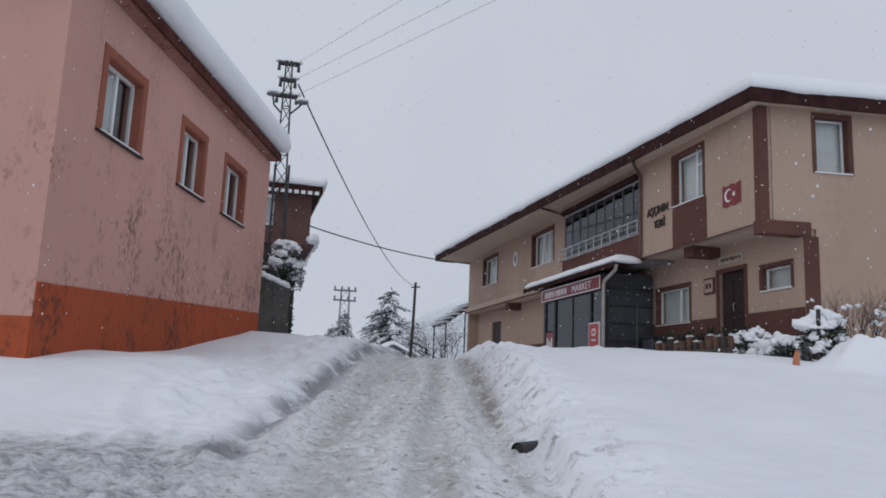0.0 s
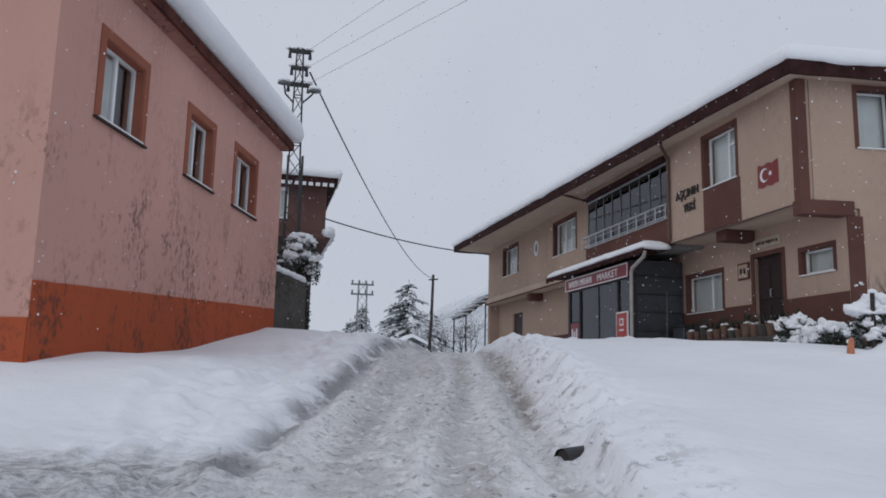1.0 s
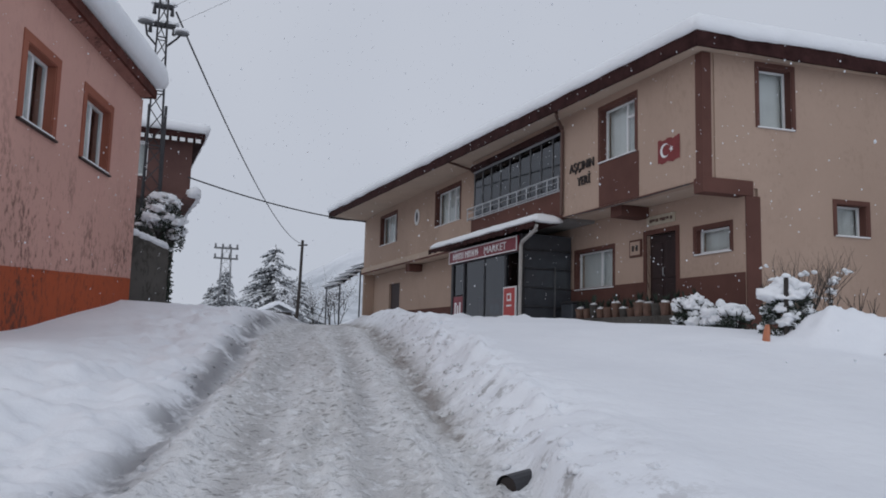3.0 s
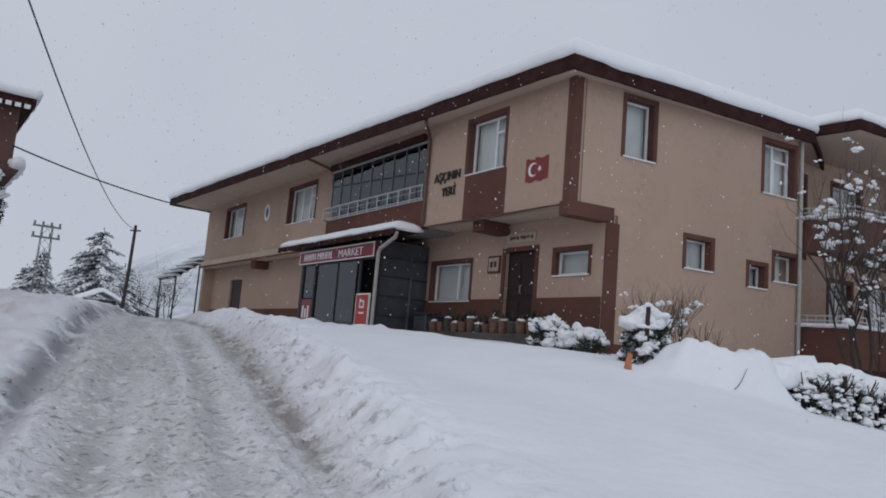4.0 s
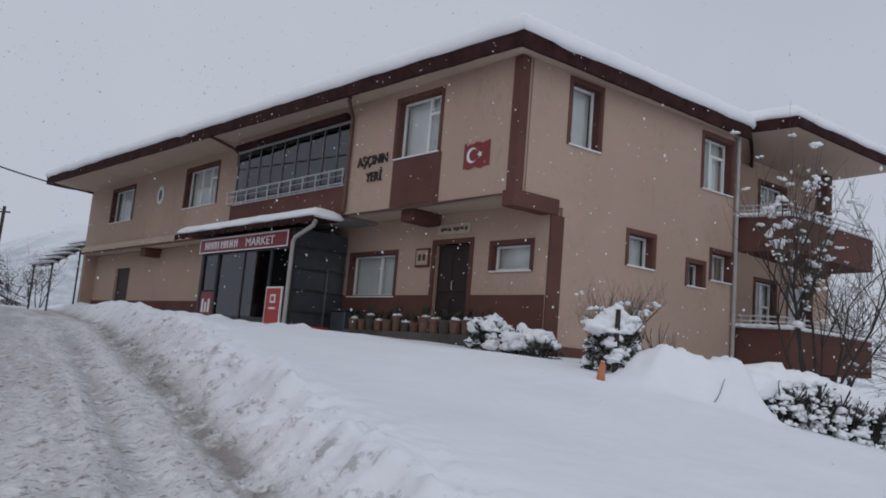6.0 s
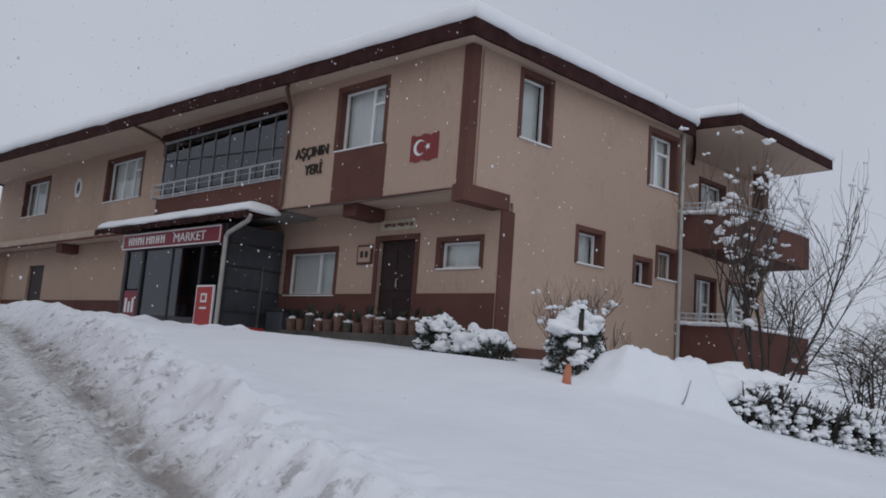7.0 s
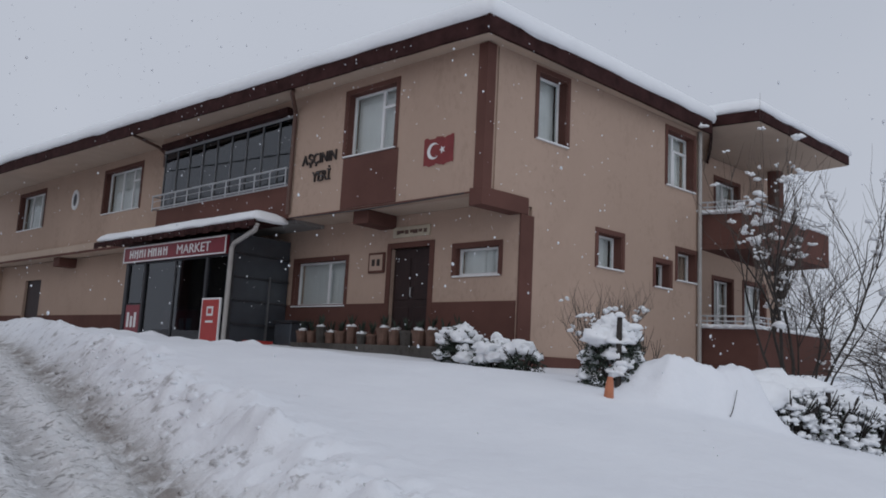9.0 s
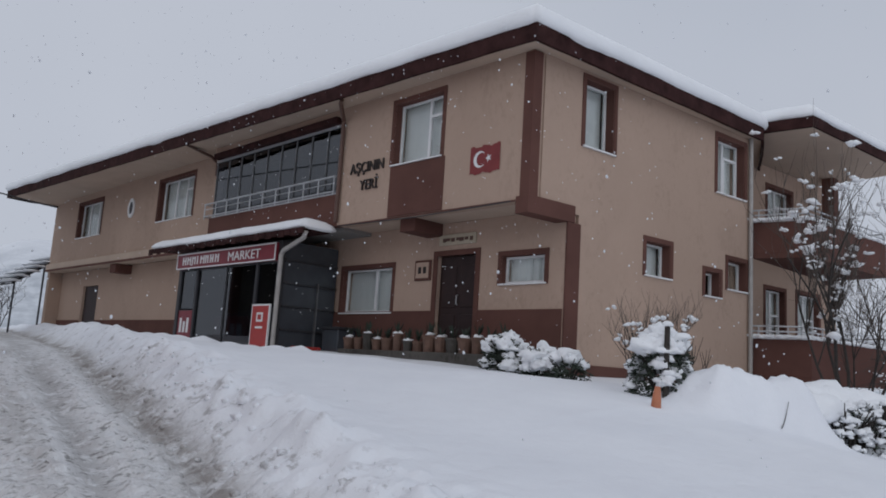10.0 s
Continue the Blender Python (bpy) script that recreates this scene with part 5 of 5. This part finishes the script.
def snowy_bush(at, size, label, seed, leaves=260, blobs=26, name="snowy_bush", group="", low=0.2, stalks=12, leaf=1.0, lump=1.0):
    """Dark evergreen sprigs poking out under cushions of snow."""
    r = random.Random(seed)
    t = thing(name, at, label, "shrub", group)
    x, y, z = at
    sx, sy, sz = size
    V, F = [], []
    for i in range(leaves):
        a, e = r.uniform(0, 6.283), r.uniform(-0.1, 1.2)
        k = r.uniform(0.75, 1.05)
        c = Vector((x + sx * k * math.cos(a) * math.cos(e), y + sy * k * math.sin(a) * math.cos(e), z + sz * k * math.sin(e)))
        for j in range(4):
            d = Vector((r.uniform(-1, 1), r.uniform(-1, 1), r.uniform(-0.8, 0.6))).normalized() * r.uniform(0.05, 0.11) * leaf
            w = d.orthogonal().normalized() * 0.022 * leaf
            n = len(V)
            V += [tuple(c), tuple(c + d * 0.5 + w), tuple(c + d), tuple(c + d * 0.5 - w)]
            F.append((n, n + 1, n + 2, n + 3))
    mesh_part("foliage", V, F, LEAF, t)
    st = bmesh.new()
    for i in range(stalks):
        a = r.uniform(0, 6.283)
        tube([(x, y, z - 0.15), (x + sx * 0.5 * math.cos(a), y + sy * 0.5 * math.sin(a), z + sz * 0.5), (x + sx * 0.95 * math.cos(a), y + sy * 0.95 * math.sin(a), z + sz * r.uniform(0.5, 1.0))], 0.014, 4, st, 0.5)
    part("stemwork", st, BARK, t)
    sb = bmesh.new()
    for i in range(blobs):
        a, e = r.uniform(0, 6.283), r.uniform(low, 1.45)
        c = (x + sx * 0.85 * math.cos(a) * math.cos(e), y + sy * 0.85 * math.sin(a) * math.cos(e), z + sz * 0.92 * math.sin(e))
        k = (0.45 + 1.15 * r.random() ** 2) * min(sx, sy, sz) * lump
        blob(sb, c, (0.44 * k * r.uniform(0.8, 1.3), 0.44 * k * r.uniform(0.8, 1.3), 0.36 * k), 0.42, 3 if k > 0.25 else 2, i + seed)
    tagged(part("snow_cover", sb, SNOW, t, "", True), kind="stuff")
    return t


snowy_bush((8.4, 15.45, gz(8.4, 15.45) - 0.05), (0.44, 0.44, 0.84), "evergreen bush bowed under heavy snow", 21, 620, 70, low=-0.05, leaf=0.8, lump=0.66)
snowy_bush((9.75, 18.55, gz(9.75, 18.55) - 0.05), (0.4, 0.4, 0.5), "low evergreen bush covered in snow near the entrance", 22, 360, 34, low=0.0, lump=0.66)
snowy_bush((9.7, 19.35, gz(9.7, 19.35)), (0.38, 0.38, 0.66), "low evergreen bush covered in snow near the entrance", 23, 340, 30, low=0.0, lump=0.66)
snowy_bush((9.3, 17.6, gz(9.3, 17.6)), (0.35, 0.35, 0.35), "small round bush under fresh snow", 24, 120, 10)
# hedge along the garden fence
HEDGE = [(10.3, 13.85), (10.7, 13.7), (11.1, 13.55), (11.55, 13.4), (12.0, 13.25), (12.5, 13.12), (13.0, 13.0), (13.6, 12.85), (14.3, 12.7), (15.1, 12.5), (16.0, 12.3)]
for i, (x, y) in enumerate(HEDGE):
    snowy_bush((x, y, gz(x, y) - 0.12), (0.45, 0.36, 0.80 if i else 0.7), "snow-smothered hedge bush with dark twigs showing", 40 + i, 100, 170, "hedge_bush", "garden hedge", -0.1, 45, 0.6, 0.34)
hs = bmesh.new()
for i in range(44):
    f = i / 43
    k = f * (len(HEDGE) - 1)
    a = min(int(k), len(HEDGE) - 2)
    x, y = [HEDGE[a][n] + (HEDGE[a + 1][n] - HEDGE[a][n]) * (k - a) for n in (0, 1)]
    y += 0.55 + 0.25 * rnd.random()
    if f > 0.12:
        blob(hs, (x, y, gz(x, y) + 0.30 + 0.12 * rnd.random()), (0.6, 0.5, 0.32), 0.25, 3, i)
blob(hs, (10.0, 14.2, gz(10.0, 14.2) + 0.05), (0.42, 0.4, 0.3), 0.2, 3, 5)
me = bpy.data.meshes.new("snow_mound")
for f in hs.faces:
    f.smooth = True
hs.to_mesh(me)
hs.free()
me.materials.append(SNOW)
tagged(new("snow_mound", me), "rounded snow drift lying along the hedge", "snow", kind="stuff")

# old ivy bush over the garden wall
iv = snowy_bush((-0.75, 26.2, 4.55), (0.6, 0.5, 1.0), "ivy thick with snow on the old wall", 61, 420, 46, "snowy_ivy", lump=0.6)
snowy_bush((-0.45, 26.3, 4.3), (0.3, 0.3, 0.7), "ivy thick with snow on the old wall", 62, 240, 22, "snowy_ivy")
gc = GW.at(1.2, 0.15, 0)
snowy_bush((gc.x, gc.y, gz(gc.x, gc.y)), (0.16, 0.16, 1.5), "dark creeper hanging beside the old wall", 63, 240, 8, "creeper")

# fence posts
for i, (x, y, h) in enumerate(((8.1, 15.2, 0.9), (10.75, 13.5, 0.7), (13.4, 12.7, 1.05))):
    p = thing("fence_post", (x, y, gz(x, y)), "dark weathered wooden fence post in the snow", "post", "fence posts")
    part("stake", tube([(x, y, gz(x, y) - 0.2), (x + 0.02, y, gz(x, y) + h)], 0.042, 8, None, 0.85), BARK, p)
    b = bmesh.new()
    blob(b, (x + 0.02, y, gz(x, y) + h), (0.07, 0.07, 0.05), 0.2, 2, i)
    part("snow_cap", b, SNOW, p, "", True)
twig = thing("fallen_twig", (8.75, 14.0, gz(8.75, 14.0)), "thin dark twig sticking out of the snow drift", "twig")
part("stem", tube([(8.7 + 0.1 * i, 14.0 + 0.02 * i, gz(8.7 + 0.1 * i, 14.0 + 0.02 * i) + 0.02 + 0.003 * i * i) for i in range(5)], 0.006, 5, None, 0.6), BARK, twig)
cone = thing("marker_cone", (7.42, 14.93, gz(7.42, 14.93)), "small orange plastic marker half sunk in snow", "marker")
z = gz(7.42, 14.93)
part("body", tube([(7.42, 14.93, z - 0.1), (7.44, 14.93, z + 0.1), (7.455, 14.93, z + 0.2)], 0.066, 10, None, 0.6), CONE, cone)
part("tip", tube([(7.455, 14.93, z + 0.2), (7.46, 14.93, z + 0.235)], 0.034, 10), CONE, cone)

# flower pots on a low ledge before the entrance
ledge = thing("pot_ledge", (9.9, 21.6, 2.6), "low concrete ledge carrying flower pots", "ledge")
part("ledge", box((9.95, 19.6, 2.2), (10.45, 24.6, 2.86), None, None, 0.02), CONCRETE, ledge)
for i in range(15):
    y = 19.75 + i * 0.335
    r_ = 0.105 + 0.055 * rnd.random()
    h = 0.2 + 0.16 * rnd.random()
    clay = CLAY if i % 4 else CONCRETE
    pot = thing("flower_pot", (10.15, y, 2.86), "brown clay flower pot with withered snowy plant", "flower pot", "pots on the ledge")
    part("pot", tube([(10.15, y, 2.86), (10.15, y, 2.86 + h)], r_ * 0.8, 12, None, 1.25), clay, pot)
    part("rim", tube([(10.15, y, 2.86 + h - 0.04), (10.15, y, 2.87 + h)], r_ * 1.08, 12), clay, pot)
    V, F = [], []
    for k in range(16):
        a = rnd.uniform(0, 6.283)
        d = Vector((0.12 * math.cos(a), 0.12 * math.sin(a), rnd.uniform(0.08, 0.32)))
        c = Vector((10.15, y, 2.86 + h))
        w = Vector((-math.sin(a), math.cos(a), 0)) * 0.02
        n = len(V)
        V += [tuple(c), tuple(c + d * 0.6 + w), tuple(c + d), tuple(c + d * 0.6 - w)]
        F.append((n, n + 1, n + 2, n + 3))
    mesh_part("plant", V, F, LEAF, pot)
    b = bmesh.new()
    if i % 3 != 1:
        blob(b, (10.15, y, 2.88 + h), (0.1, 0.1, 0.05), 0.4, 2, i)
        part("snow", b, SNOW, pot, "", True)
    else:
        b.free()

# dark stone beside the lane, snow crumbs thrown up by the plough
stone = thing("drain_pipe", (1.35, 11.25, gz(1.35, 11.25)), "short dark drain pipe end beside the lane", "pipe")
z = gz(1.2, 11.0)
part("pipe", tube([(1.18, 11.0, z + 0.02), (1.5, 11.16, z + 0.04)], 0.09, 16, None, 1.0, False), DARKMETAL, stone)
# black plug: the shade inside the pipe mouth is painted on
part("mouth_plug", tube([(1.20, 11.01, z + 0.02), (1.5, 11.16, z + 0.04)], 0.076, 16), LETTERDARK, stone)

tmp = bmesh.new()
bmesh.ops.create_icosphere(tmp, subdivisions=1, radius=1.0)
tmp.verts.ensure_lookup_table()
BALL_V = [v.co.copy() for v in tmp.verts]
BALL_F = [tuple(v.index for v in f.verts) for f in tmp.faces]
tmp.free()


def scatter(name, items, material, label, category, smooth_=True):
    """Many small uneven lumps as one object of stuff."""
    V, F = [], []
    for (x, y, z, a, b, c, seed) in items:
        n = len(V)
        for v in BALL_V:
            k = 1 + 0.45 * noise.noise(v * 1.5 + Vector((seed, 0, 0)))
            V.append((x + v.x * a * k, y + v.y * b * k, z + v.z * c * k))
        F += [tuple(n + i for i in f) for f in BALL_F]
    me = bpy.data.meshes.new(name)
    me.from_pydata(V, [], F)
    if smooth_:
        me.polygons.foreach_set("use_smooth", [True] * len(F))
    me.materials.append(material)
    return tagged(new(name, me), label, category, kind="stuff")


crumbs = []
xs, ys, ks = [], [], []
for i in range(520):
    y = rnd.uniform(5, 24)
    side = rnd.choice((-1, 1, 1))
    xs.append(side * abs(rnd.gauss(1.45, 0.3)) + 0.235 * y - 2.62)
    ys.append(y)
    ks.append(rnd.uniform(0.012, 0.045) * (1.8 if rnd.random() < 0.08 else 1.0))
zs = ground_height(np.array(xs), np.array(ys))
crumbs = [(x, y, z - k * 0.15, k * rnd.uniform(0.9, 1.6), k * rnd.uniform(0.9, 1.6), k * 0.8, i * 1.3) for i, (x, y, z, k) in enumerate(zip(xs, ys, zs, ks))]
scatter("snow_crumbs", crumbs, GROUND, "loose lumps of ploughed snow along the lane", "snow")

# falling snow hanging in the air
flakes = []
while len(flakes) < 4200:
    x, y, z = rnd.uniform(-7, 16), rnd.uniform(5.5, 27), rnd.uniform(0.8, 11)
    near_path = min((x - r[1]) ** 2 + (y - r[2]) ** 2 + (z - r[3]) ** 2 for r in ROWS)
    if near_path > 9 and x < 9.0 and z > 0.6 + 0.12 * y and x > -3.6 + 0.3 * (y - 17):
        k = rnd.uniform(0.003, 0.0065) + 0.005 * rnd.random() ** 5
        flakes.append((x, y, z, k, k, k * rnd.uniform(1.0, 1.8), x))
scatter("snowflakes", flakes, FLAKE, "white flakes of steadily falling snow", "snow")

# ---- distance: snowy wooded hills, their mist mixed into the colour ----
hill_verts, hill_faces = [], []
count = 160
for i in range(count + 1):
    a = radians(-75 + 150 * i / count)
    az = -75 + 150 * i / count
    h = 12 + 74 * math.exp(-((az - 19) / 10) ** 2) + 14 * noise.noise(Vector((i * 0.05, 3.1, 0))) + 6 * noise.noise(Vector((i * 0.35, 1.0, 0))) + 2.0 * noise.noise(Vector((i * 1.7, 5.0, 0)))
    for j, (d, f) in enumerate(((420, 0.0), (520, 0.55), (640, 1.0), (760, 1.0))):
        hill_verts.append((d * math.sin(a), d * math.cos(a), -6 + h * f))
for i in range(count):
    for j in range(3):
        n = i * 4 + j
        hill_faces.append((n, n + 4, n + 5, n + 1))
me = bpy.data.meshes.new("backdrop")
me.from_pydata(hill_verts, [], hill_faces)
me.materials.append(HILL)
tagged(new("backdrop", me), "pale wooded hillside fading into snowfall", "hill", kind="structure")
